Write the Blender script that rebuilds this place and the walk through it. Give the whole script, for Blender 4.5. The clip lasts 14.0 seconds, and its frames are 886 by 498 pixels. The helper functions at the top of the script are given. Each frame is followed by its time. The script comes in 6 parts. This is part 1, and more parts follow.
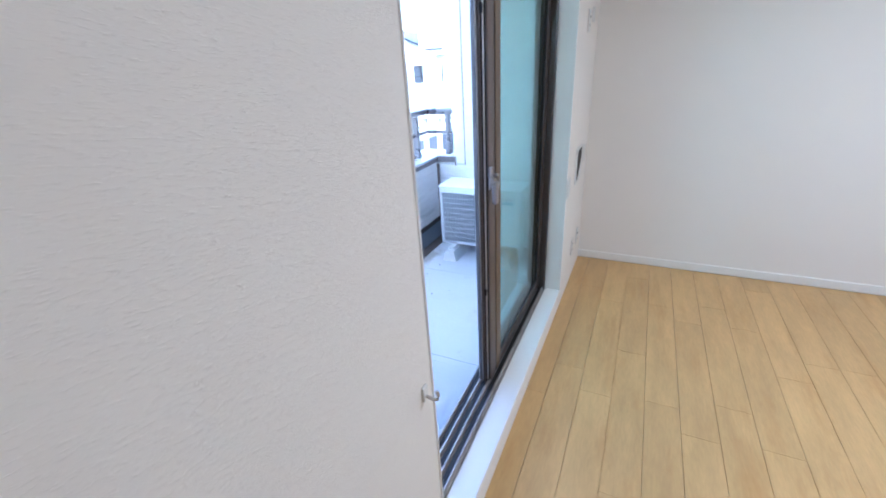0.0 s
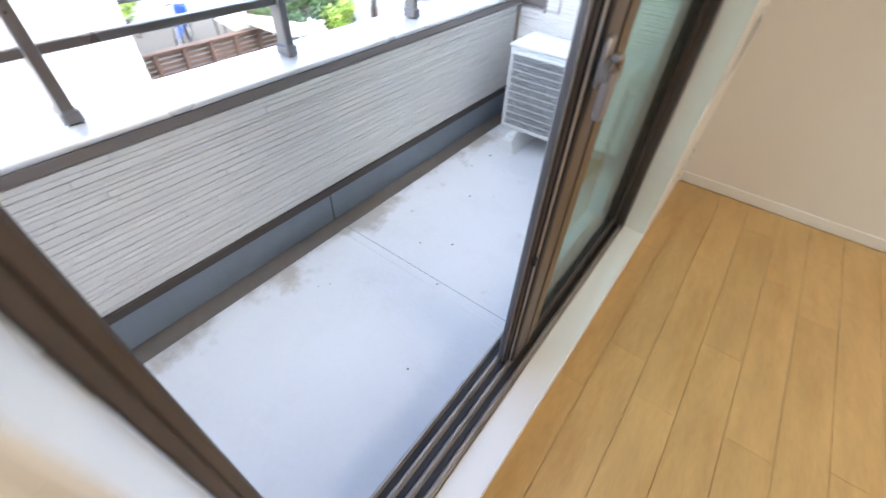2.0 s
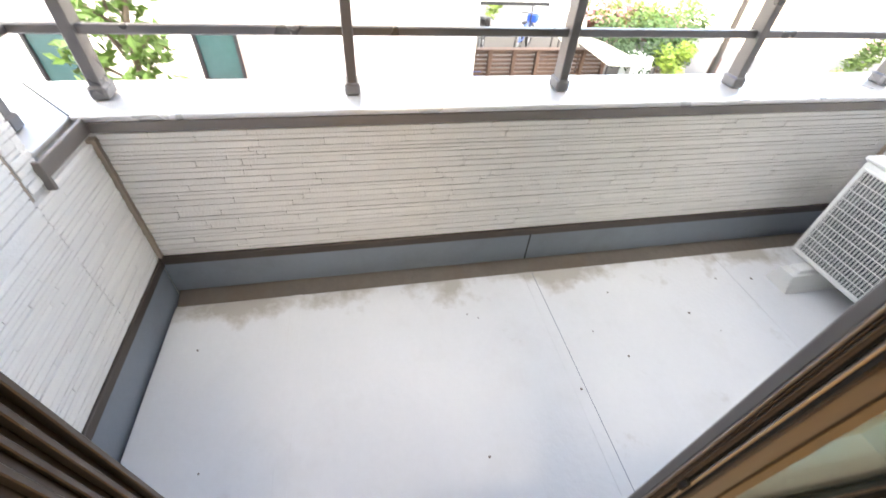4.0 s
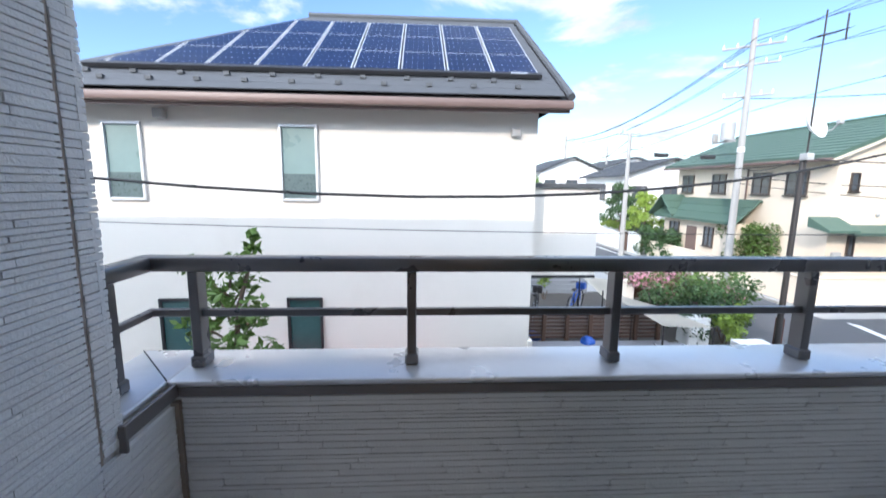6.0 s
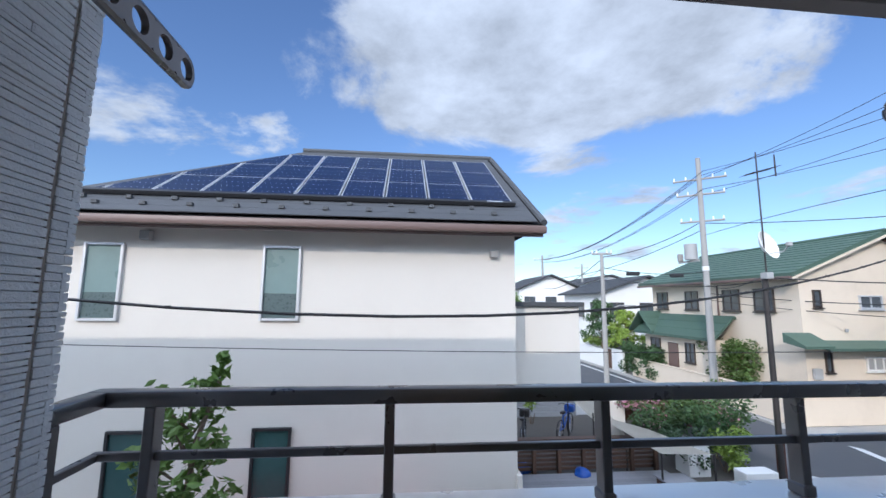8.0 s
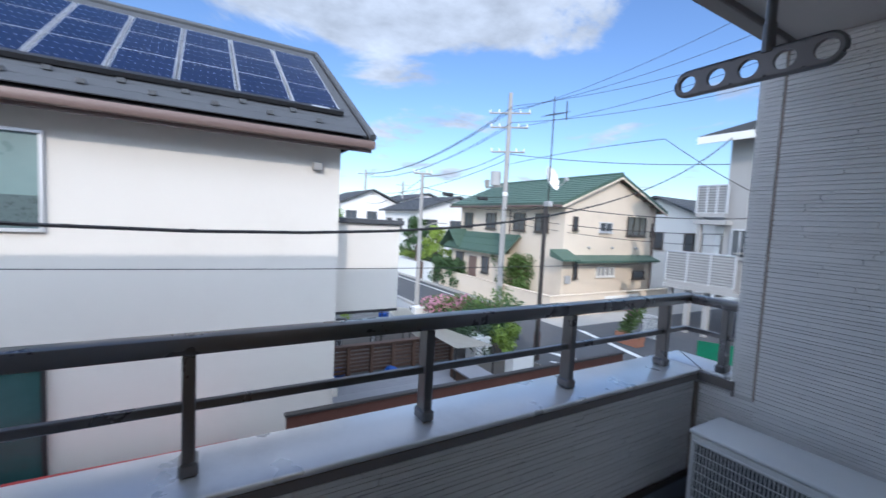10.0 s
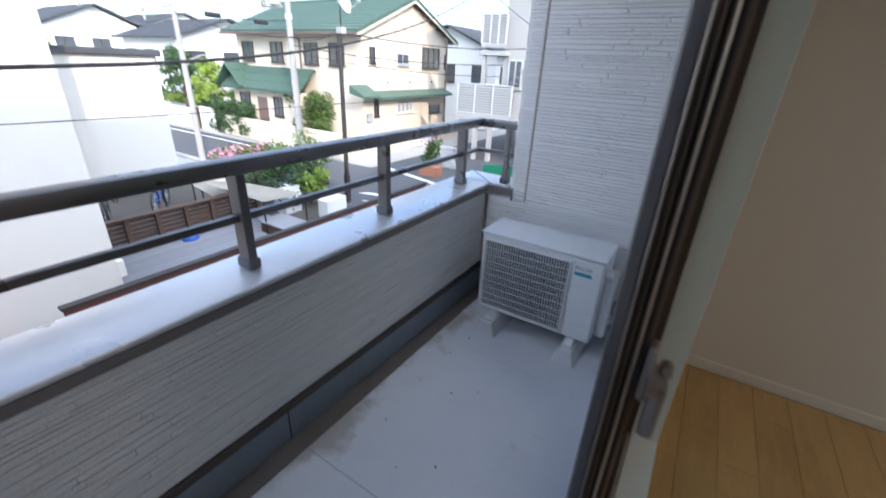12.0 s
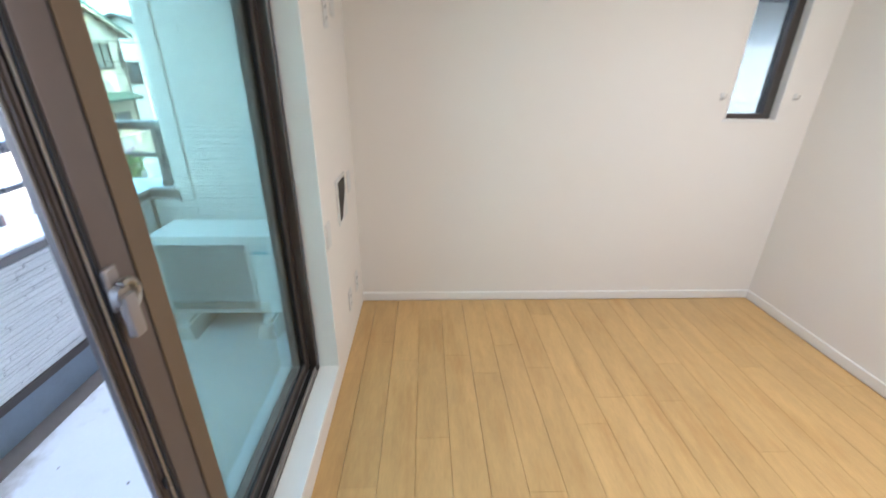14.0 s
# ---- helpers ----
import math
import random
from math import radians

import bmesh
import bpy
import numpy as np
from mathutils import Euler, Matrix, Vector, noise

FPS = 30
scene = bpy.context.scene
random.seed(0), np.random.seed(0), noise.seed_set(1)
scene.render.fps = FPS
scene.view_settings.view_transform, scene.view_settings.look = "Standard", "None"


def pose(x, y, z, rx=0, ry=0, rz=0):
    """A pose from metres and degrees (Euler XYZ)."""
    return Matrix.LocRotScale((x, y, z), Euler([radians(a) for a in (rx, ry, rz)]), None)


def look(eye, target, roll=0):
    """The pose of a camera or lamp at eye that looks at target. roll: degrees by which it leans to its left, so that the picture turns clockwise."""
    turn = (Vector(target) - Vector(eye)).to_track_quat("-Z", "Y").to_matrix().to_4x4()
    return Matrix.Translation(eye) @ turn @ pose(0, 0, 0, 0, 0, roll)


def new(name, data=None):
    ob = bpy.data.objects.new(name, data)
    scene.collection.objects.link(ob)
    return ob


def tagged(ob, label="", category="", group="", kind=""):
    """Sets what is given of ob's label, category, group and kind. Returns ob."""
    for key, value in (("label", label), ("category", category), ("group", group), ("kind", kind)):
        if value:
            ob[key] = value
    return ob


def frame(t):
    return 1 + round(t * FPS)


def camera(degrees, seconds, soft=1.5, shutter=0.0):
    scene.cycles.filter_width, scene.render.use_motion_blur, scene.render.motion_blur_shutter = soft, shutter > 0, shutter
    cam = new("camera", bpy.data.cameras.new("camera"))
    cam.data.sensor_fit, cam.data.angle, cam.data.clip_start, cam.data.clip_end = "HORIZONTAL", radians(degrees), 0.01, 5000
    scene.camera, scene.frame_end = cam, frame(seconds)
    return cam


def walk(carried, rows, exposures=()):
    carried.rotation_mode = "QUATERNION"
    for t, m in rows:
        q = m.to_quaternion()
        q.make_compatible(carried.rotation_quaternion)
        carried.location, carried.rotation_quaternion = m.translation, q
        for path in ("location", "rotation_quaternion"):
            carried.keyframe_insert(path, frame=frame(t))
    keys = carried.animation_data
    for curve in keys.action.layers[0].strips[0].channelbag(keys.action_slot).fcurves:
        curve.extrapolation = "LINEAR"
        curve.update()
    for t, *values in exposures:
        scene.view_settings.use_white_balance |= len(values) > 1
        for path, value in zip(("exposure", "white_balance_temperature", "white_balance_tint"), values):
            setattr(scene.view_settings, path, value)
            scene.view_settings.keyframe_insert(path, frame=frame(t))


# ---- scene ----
cam = camera(94.6, 14.0, shutter=0.4)
PATH = [
    (0, (0.377, 0.556, 1.519), (-0.443, 2.184, 0.697), -3.6),
    (0.5, (0.389, 0.72, 1.476), (-0.315, 2.306, 0.482), -3.3),
    (1, (0.333, 0.856, 1.413), (-0.316, 2.322, 0.217), -0.7),
    (1.5, (0.205, 1.045, 1.391), (-0.468, 2.405, 0.088), 1.4),
    (2, (0.094, 1.232, 1.364), (-0.748, 2.407, -0.019), 2.7),
    (2.5, (0.036, 1.36, 1.35), (-0.975, 2.203, -0.155), 7.5),
    (2.7, (0.001, 1.383, 1.338), (-1.046, 2.107, -0.204), 9.0),
    (4.8, (-0.002, 1.508, 1.393), (-1.688, 1.638, 0.324), 0.3),
    (5, (0.004, 1.505, 1.404), (-1.764, 1.636, 0.478), 0.4),
    (5.5, (0.019, 1.506, 1.416), (-1.889, 1.629, 0.828), 0.5),
    (6, (0.025, 1.501, 1.423), (-1.949, 1.613, 1.117), 0.7),
    (6.5, (0.035, 1.496, 1.436), (-1.962, 1.595, 1.384), 0.8),
    (7, (0.041, 1.499, 1.447), (-1.951, 1.59, 1.601), 0.8),
    (7.2, (0.046, 1.497, 1.451), (-1.94, 1.591, 1.674), 0.7),
    (9.3, (-0.007, 1.517, 1.491), (-1.923, 2.091, 1.507), 1.6),
    (9.5, (-0.023, 1.511, 1.506), (-1.899, 2.202, 1.466), 2.0),
    (10, (-0.112, 1.501, 1.52), (-1.831, 2.515, 1.384), 2.9),
    (10.5, (-0.184, 1.529, 1.545), (-1.675, 2.842, 1.316), 3.2),
    (11, (-0.189, 1.587, 1.553), (-1.474, 3.073, 1.182), 2.8),
    (11.5, (-0.177, 1.574, 1.543), (-1.314, 3.111, 0.956), 2.3),
    (12, (-0.133, 1.468, 1.478), (-1.089, 3.021, 0.655), 2.7),
    (12.5, (-0.003, 1.434, 1.424), (-0.724, 3.009, 0.423), 3.0),
    (13, (0.177, 1.383, 1.403), (-0.21, 3.018, 0.318), 4.0),
    (13.5, (0.311, 1.345, 1.426), (0.245, 3.068, 0.412), 3.2),
    (14, (0.437, 1.318, 1.493), (0.52, 3.143, 0.679), 0.9),
]
# seconds, stops, kelvin, tint
EXPOSURES = [(0.0, 3.85, 4750, 12), (1.0, 3.75, 4950, 12), (1.6, 3.75, 5400, 12), (2.0, 3.75, 6300, 12), (2.7, 3.95, 7500, 13), (4.8, 3.35, 7600, 12), (5.1, 2.95, 7200, 12), (5.5, 2.33, 6400, 12), (6.0, 1.65, 5900, 11), (6.5, 1.1, 5600, 11), (7.2, 0.9, 5650, 12), (9.3, 0.87, 5650, 12), (11.0, 1.3, 5500, 12), (11.6, 1.55, 5500, 12), (12.0, 1.85, 5900, 13), (12.5, 2.72, 7400, 13), (13.0, 3.45, 7500, 12), (13.5, 3.8, 6400, 12), (14.0, 3.88, 5450, 12)]
walk(cam, [(t, look(eye, target, roll)) for t, eye, target, roll in PATH], EXPOSURES)

# ---- world, sun and sky ----
SUN = Vector((0.935, -0.55, 0.50)).normalized()
sun = new("sun", bpy.data.lights.new("sun", "SUN"))
sun.data.energy, sun.data.angle, sun.data.color = 1.15, radians(0.5), (1.0, 0.85, 0.66)
sun.matrix_world = look((0, 0, 0), -SUN)
sun.location = (20, -6, 14)

world = bpy.data.worlds.new("sky")
scene.world = world
world.use_nodes = True
wn, wl = world.node_tree.nodes, world.node_tree.links
wn.clear()
w_out, w_bg = wn.new("ShaderNodeOutputWorld"), wn.new("ShaderNodeBackground")
w_sky = wn.new("ShaderNodeTexSky")
w_sky.sky_type, w_sky.sun_disc = "NISHITA", False
w_sky.sun_elevation = math.asin(SUN.z)
w_sky.sun_rotation = math.atan2(SUN.x, SUN.y)
w_sky.air_density, w_sky.dust_density, w_sky.ozone_density = 1.2, 0.1, 4.0
w_geo, w_sep = wn.new("ShaderNodeTexCoord"), wn.new("ShaderNodeSeparateXYZ")
wl.new(w_geo.outputs["Generated"], w_sep.inputs[0])


def w_math(op, a, b=None, clamp=False):
    n = wn.new("ShaderNodeMath")
    n.operation, n.use_clamp = op, clamp
    for i, v in enumerate((a, b)):
        if v is None:
            continue
        if isinstance(v, (int, float)):
            n.inputs[i].default_value = v
        else:
            wl.new(v, n.inputs[i])
    return n.outputs[0]


# clouds on a flat layer overhead: direction divided by its height
w_h = w_math("ADD", w_math("MAXIMUM", w_sep.outputs["Z"], 0.0), 0.13)
w_comb = wn.new("ShaderNodeCombineXYZ")
wl.new(w_math("DIVIDE", w_sep.outputs["X"], w_h), w_comb.inputs[0])
wl.new(w_math("DIVIDE", w_sep.outputs["Y"], w_h), w_comb.inputs[1])
w_comb.inputs[2].default_value = 0.4


def w_noise(scale, detail, rough, dist=0.0):
    n = wn.new("ShaderNodeTexNoise")
    n.inputs["Scale"].default_value, n.inputs["Detail"].default_value = scale, detail
    n.inputs["Roughness"].default_value, n.inputs["Distortion"].default_value = rough, dist
    wl.new(w_comb.outputs[0], n.inputs["Vector"])
    return n.outputs[0]


# one broad cloud ahead, with smaller banks on either side
# the last two banks are unseen, added to lighten the shaded walls
CLOUDS = ((-1.25, 0.45, 2.6, 0.95, 0.34), (-1.95, 1.05, 5.0, 3.0, 0.16), (-1.75, -1.15, 4.0, 2.0, 0.15), (-1.8, 2.1, 3.0, 1.6, 0.10), (0.9, -0.2, 0.22, 0.12, 0.22), (-0.3, -1.9, 0.45, 0.45, 0.24))
w_big = w_noise(1.15, 12.0, 0.60, 0.35)
w_lump = None
for cx, cy, kx, ky, amount in CLOUDS:
    w_dx = w_math("ADD", w_comb.inputs[0].links[0].from_socket, -cx)
    w_dy = w_math("ADD", w_comb.inputs[1].links[0].from_socket, -cy)
    w_r2 = w_math("ADD", w_math("MULTIPLY", w_math("MULTIPLY", w_dx, w_dx), kx), w_math("MULTIPLY", w_math("MULTIPLY", w_dy, w_dy), ky))
    one = w_math("MULTIPLY", w_math("SUBTRACT", 1.0, w_r2, True), amount)
    w_lump = one if w_lump is None else w_math("MAXIMUM", w_lump, one)
w_mask = wn.new("ShaderNodeMapRange")
w_mask.inputs["From Min"].default_value, w_mask.inputs["From Max"].default_value = 0.575, 0.69
w_mask.interpolation_type = "SMOOTHSTEP"
w_low = w_math("MULTIPLY", w_math("SUBTRACT", 1.0, w_math("DIVIDE", w_sep.outputs["Z"], 0.16), True), 0.05)
wl.new(w_math("ADD", w_math("ADD", w_big, w_lump), w_low), w_mask.inputs["Value"])
w_shade = wn.new("ShaderNodeMapRange")
w_shade.inputs["From Min"].default_value, w_shade.inputs["From Max"].default_value = 0.35, 0.65
w_shade.inputs["To Min"].default_value, w_shade.inputs["To Max"].default_value = 1.9, 3.1
wl.new(w_noise(2.6, 9.0, 0.62), w_shade.inputs["Value"])
w_cl = wn.new("ShaderNodeMix")
w_cl.data_type = "RGBA"
w_white = wn.new("ShaderNodeVectorMath")
w_white.operation = "SCALE"
w_white.inputs[0].default_value = (0.885, 0.955, 1.045)
# clouds shine brighter towards the sun, strongly raised for more fill light
w_dot = wn.new("ShaderNodeVectorMath")
w_dot.operation = "DOT_PRODUCT"
wl.new(w_geo.outputs["Generated"], w_dot.inputs[0])
w_dot.inputs[1].default_value = SUN
w_fwd = w_math("ADD", w_math("MULTIPLY", w_math("MAXIMUM", w_dot.outputs["Value"], 0.0), 4.6), 1.0)
wl.new(w_math("MULTIPLY", w_shade.outputs[0], w_fwd), w_white.inputs["Scale"])
wl.new(w_mask.outputs[0], w_cl.inputs["Factor"])
w_hue = wn.new("ShaderNodeHueSaturation")
w_hue.inputs["Saturation"].default_value = 1.0
w_hue.inputs["Hue"].default_value = 0.507
w_hue.inputs["Value"].default_value = 0.57
wl.new(w_sky.outputs[0], w_hue.inputs["Color"])
wl.new(w_hue.outputs[0], w_cl.inputs["A"])
wl.new(w_white.outputs[0], w_cl.inputs["B"])
wl.new(w_cl.outputs["Result"], w_bg.inputs["Color"])
w_bg.inputs["Strength"].default_value = 0.15
wl.new(w_bg.outputs[0], w_out.inputs[0])


# power and colour of the unseen ceiling light added to fill the room
FILL_POWER, FILL_COLOR = 3.3, (1.0, 0.925, 0.81)


# ---- materials ----
def mat(name, color, rough=0.6, metal=0.0, var=0.12, scale=6.0, fine=60.0, bump=0.15, stretch=(1, 1, 1), piece=0.0, stain=None, stain_amount=0.0, stain_scale=1.5, spec=0.5, coat=0.0):
    """Colour with a coarse and a fine variation, a relief, a tone of its own for each piece, and stains."""
    m = bpy.data.materials.new(name)
    m.use_nodes = True
    n, l = m.node_tree.nodes, m.node_tree.links
    b = n["Principled BSDF"]
    tc, mp = n.new("ShaderNodeTexCoord"), n.new("ShaderNodeMapping")
    mp.inputs["Scale"].default_value = stretch
    geo = n.new("ShaderNodeNewGeometry")
    l.new(geo.outputs["Position"], mp.inputs["Vector"])

    def tex(s, detail=4.0, rgh=0.6):
        t = n.new("ShaderNodeTexNoise")
        t.inputs["Scale"].default_value, t.inputs["Detail"].default_value, t.inputs["Roughness"].default_value = s, detail, rgh
        l.new(mp.outputs[0], t.inputs["Vector"])
        return t.outputs[0]

    def mul(a, k, add):
        t = n.new("ShaderNodeMath")
        t.operation = "MULTIPLY_ADD"
        l.new(a, t.inputs[0])
        t.inputs[1].default_value, t.inputs[2].default_value = k, add
        return t.outputs[0]

    def times(a, c):
        t = n.new("ShaderNodeMath")
        t.operation = "MULTIPLY"
        l.new(a, t.inputs[0])
        l.new(c, t.inputs[1])
        return t.outputs[0]

    coarse, small = tex(scale), tex(fine, 3.0)
    k = times(mul(coarse, 2 * var, 1 - var), mul(small, var, 1 - var / 2))
    if piece:
        info = n.new("ShaderNodeObjectInfo")
        k = times(k, mul(info.outputs["Random"], 2 * piece, 1 - piece))
        k = times(k, mul(geo.outputs["Random Per Island"], piece, 1 - piece / 2))
    c = n.new("ShaderNodeVectorMath")
    c.operation = "SCALE"
    c.inputs[0].default_value = color
    l.new(k, c.inputs["Scale"])
    col = c.outputs[0]
    if stain:
        r = n.new("ShaderNodeMapRange")
        r.inputs["From Min"].default_value, r.inputs["From Max"].default_value = 0.52, 0.72
        r.inputs["To Max"].default_value = stain_amount
        l.new(tex(stain_scale, 6.0, 0.65), r.inputs["Value"])
        x = n.new("ShaderNodeMix")
        x.data_type = "RGBA"
        l.new(r.outputs[0], x.inputs["Factor"])
        l.new(col, x.inputs["A"])
        x.inputs["B"].default_value = (*stain, 1)
        col = x.outputs["Result"]
    l.new(col, b.inputs["Base Color"])
    l.new(mul(coarse, 0.25, rough - 0.125), b.inputs["Roughness"])
    b.inputs["Metallic"].default_value = metal
    b.inputs["Specular IOR Level"].default_value = spec
    b.inputs["Coat Weight"].default_value = coat
    if bump:
        bp = n.new("ShaderNodeBump")
        bp.inputs["Strength"].default_value, bp.inputs["Distance"].default_value = bump, 0.01
        l.new(small, bp.inputs["Height"])
        l.new(bp.outputs[0], b.inputs["Normal"])
    return m


def glass_mat(name, tint, gloss=0.9, rough=0.0):
    """A pane: tinted see-through, mirror-like at grazing angles."""
    m = bpy.data.materials.new(name)
    m.use_nodes = True
    n, l = m.node_tree.nodes, m.node_tree.links
    n.clear()
    out, tr, gl, mx, fr, pw, sc = (n.new("ShaderNode" + s) for s in ("OutputMaterial", "BsdfTransparent", "BsdfGlossy", "MixShader", "LayerWeight", "Math", "Math"))
    tr.inputs[0].default_value = (*tint, 1)
    gl.inputs["Color"].default_value = (gloss, gloss, gloss, 1)
    gl.inputs["Roughness"].default_value = rough
    fr.inputs["Blend"].default_value = 0.5
    pw.operation, sc.operation = "POWER", "MULTIPLY_ADD"
    pw.inputs[1].default_value = 5.0
    sc.inputs[1].default_value, sc.inputs[2].default_value = 0.5, 0.055
    l.new(fr.outputs["Facing"], pw.inputs[0])
    l.new(pw.outputs[0], sc.inputs[0])
    l.new(sc.outputs[0], mx.inputs[0])
    l.new(tr.outputs[0], mx.inputs[1])
    l.new(gl.outputs[0], mx.inputs[2])
    l.new(mx.outputs[0], out.inputs[0])
    return m


def wood_floor_mat():
    m = mat("maple_floor", (0.56, 0.365, 0.148), 0.36, var=0.27, scale=3.4, fine=26.0, bump=0.03, stretch=(4.2, 0.75, 1), piece=0.065, stain=(0.46, 0.26, 0.085), stain_amount=0.7, stain_scale=2.2)
    return m


M_PAPER = mat("wallpaper", (0.80, 0.765, 0.715), 0.85, var=0.025, scale=2.0, fine=66.0, bump=0.36, stretch=(1, 1, 8))
# short level flecks pressed into the paper
pn, pl_ = M_PAPER.node_tree.nodes, M_PAPER.node_tree.links
p_bump = next(k for k in pn if k.bl_idname == "ShaderNodeBump")
p_cut = pn.new("ShaderNodeMapRange")
p_cut.inputs["From Min"].default_value, p_cut.inputs["From Max"].default_value = 0.56, 0.69
pl_.new(p_bump.inputs["Height"].links[0].from_socket, p_cut.inputs["Value"])
pl_.new(p_cut.outputs[0], p_bump.inputs["Height"])
M_PAPER_FAR = mat("wallpaper_plain", (0.80, 0.765, 0.715), 0.85, var=0.02, scale=2.0, fine=160.0, bump=0.25)
M_CEIL = mat("ceiling_paper", (0.82, 0.80, 0.76), 0.9, var=0.02, fine=150.0, bump=0.2)
M_FLOOR = wood_floor_mat()
M_WHITE = mat("white_trim", (0.80, 0.79, 0.76), 0.45, var=0.03, scale=4, fine=80, bump=0.03)
M_FRAME = mat("bronze_aluminium", (0.115, 0.098, 0.09), 0.36, metal=0.75, var=0.06, scale=8, fine=90, bump=0.03)
M_BEAD = mat("brown_bead", (0.15, 0.108, 0.07), 0.5, metal=0.1, var=0.06, scale=6, fine=90, bump=0.03)
M_STILE = mat("brown_sash", (0.15, 0.125, 0.118), 0.42, metal=0.35, var=0.06, scale=6, fine=90, bump=0.03)
M_RUBBER = mat("black_gasket", (0.02, 0.02, 0.022), 0.6, var=0.1, fine=80, bump=0.05)
M_EDGE = mat("grey_aluminium", (0.17, 0.165, 0.17), 0.4, metal=0.5, var=0.06, scale=10, fine=80, bump=0.03)
M_TRACK = mat("aluminium_track", (0.42, 0.40, 0.39), 0.35, metal=0.7, var=0.12, scale=14, fine=60, bump=0.05, stain=(0.08, 0.07, 0.06), stain_amount=0.6, stain_scale=9)
M_CHROME = mat("chrome", (0.42, 0.41, 0.40), 0.3, metal=0.9, var=0.04, fine=60, bump=0.02)
M_LEVER = mat("lever_grey", (0.30, 0.275, 0.27), 0.38, metal=0.3, var=0.05, fine=60, bump=0.02)
M_LATCH = mat("latch_grey", (0.20, 0.175, 0.17), 0.4, metal=0.4, var=0.05, fine=60, bump=0.02)
M_SIDING = mat("siding_strip", (0.77, 0.755, 0.735), 0.75, var=0.05, scale=5, fine=120, bump=0.45, piece=0.035)
M_GROUT = mat("siding_joint", (0.62, 0.605, 0.585), 0.85, var=0.08, fine=120, bump=0.3)
M_SEAL = mat("sealant", (0.33, 0.27, 0.22), 0.8, var=0.15, scale=12, fine=90, bump=0.2)
M_CAP = mat("cap_metal", (0.70, 0.70, 0.715), 0.30, metal=0.45, var=0.05, scale=3, fine=70, bump=0.04, stain=(0.36, 0.34, 0.33), stain_amount=0.3, stain_scale=2.5)
M_FASCIA = mat("cap_edge", (0.23, 0.205, 0.195), 0.4, metal=0.5, var=0.08, scale=4, fine=70, bump=0.05)
M_RAIL = mat("rail_metal", (0.165, 0.158, 0.16), 0.3, metal=0.6, var=0.05, scale=5, fine=80, bump=0.03)
M_DECKFRP = mat("balcony_coating", (0.63, 0.635, 0.65), 0.5, var=0.07, scale=2.2, fine=45, bump=0.12, stain=(0.54, 0.535, 0.535), stain_amount=0.45, stain_scale=3.1)
# brown water marks that creep in from the gutter
dn, dl = M_DECKFRP.node_tree.nodes, M_DECKFRP.node_tree.links
d_bsdf = dn["Principled BSDF"]
d_geo, d_sep, d_far, d_tex, d_sum, d_cut, d_mix = (dn.new("ShaderNode" + k) for k in ("NewGeometry", "SeparateXYZ", "MapRange", "TexNoise", "Math", "MapRange", "Mix"))
dl.new(d_geo.outputs["Position"], d_sep.inputs[0])
dl.new(d_geo.outputs["Position"], d_tex.inputs["Vector"])
d_tex.inputs["Scale"].default_value, d_tex.inputs["Detail"].default_value, d_tex.inputs["Roughness"].default_value = 3.6, 7.0, 0.62
dl.new(d_sep.outputs["X"], d_far.inputs["Value"])
d_far.inputs["From Min"].default_value, d_far.inputs["From Max"].default_value = -1.212, -0.98
d_far.inputs["To Min"].default_value, d_far.inputs["To Max"].default_value = 0.17, -0.05
dl.new(d_far.outputs[0], d_sum.inputs[0])
dl.new(d_tex.outputs[0], d_sum.inputs[1])
d_cut.inputs["From Min"].default_value, d_cut.inputs["From Max"].default_value, d_cut.inputs["To Max"].default_value = 0.58, 0.72, 0.75
dl.new(d_sum.outputs[0], d_cut.inputs["Value"])
d_mix.data_type = "RGBA"
d_mix.inputs["B"].default_value = (0.31, 0.27, 0.22, 1)
dl.new(d_cut.outputs[0], d_mix.inputs["Factor"])
dl.new(d_bsdf.inputs["Base Color"].links[0].from_socket, d_mix.inputs["A"])
dl.new(d_mix.outputs["Result"], d_bsdf.inputs["Base Color"])
M_CURB = mat("curb_coating", (0.205, 0.24, 0.285), 0.42, var=0.10, scale=3, fine=50, bump=0.12, stain=(0.15, 0.15, 0.16), stain_amount=0.4, stain_scale=4)
M_GUTTER = mat("dirty_gutter", (0.125, 0.105, 0.09), 0.6, var=0.25, scale=5, fine=40, bump=0.2, stain=(0.13, 0.09, 0.06), stain_amount=0.7, stain_scale=3.5)
M_FLASH = mat("dark_flashing", (0.075, 0.06, 0.052), 0.45, metal=0.4, var=0.12, fine=60, bump=0.05)
M_AC = mat("ac_enamel", (0.74, 0.745, 0.73), 0.42, var=0.03, scale=5, fine=90, bump=0.06)
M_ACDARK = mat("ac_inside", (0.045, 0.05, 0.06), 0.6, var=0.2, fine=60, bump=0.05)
M_PLASTIC = mat("white_plastic", (0.70, 0.70, 0.68), 0.5, var=0.04, fine=80, bump=0.04)
M_TEAL = mat("teal_label", (0.03, 0.33, 0.42), 0.4, var=0.03, fine=60, bump=0)
M_DARKPRINT = mat("dark_print", (0.06, 0.06, 0.07), 0.5, var=0.05, fine=60, bump=0)
M_STEEL = mat("brushed_steel", (0.56, 0.53, 0.49), 0.34, metal=0.9, var=0.05, scale=8, fine=120, bump=0.05)
M_SOFFIT = mat("soffit_board", (0.52, 0.50, 0.48), 0.85, var=0.05, fine=100, bump=0.2)
M_DARK = mat("dark_void", (0.03, 0.028, 0.026), 0.8, var=0.1, fine=60, bump=0)
M_PANE = glass_mat("window_pane", (0.78, 0.87, 0.83), 1.0)
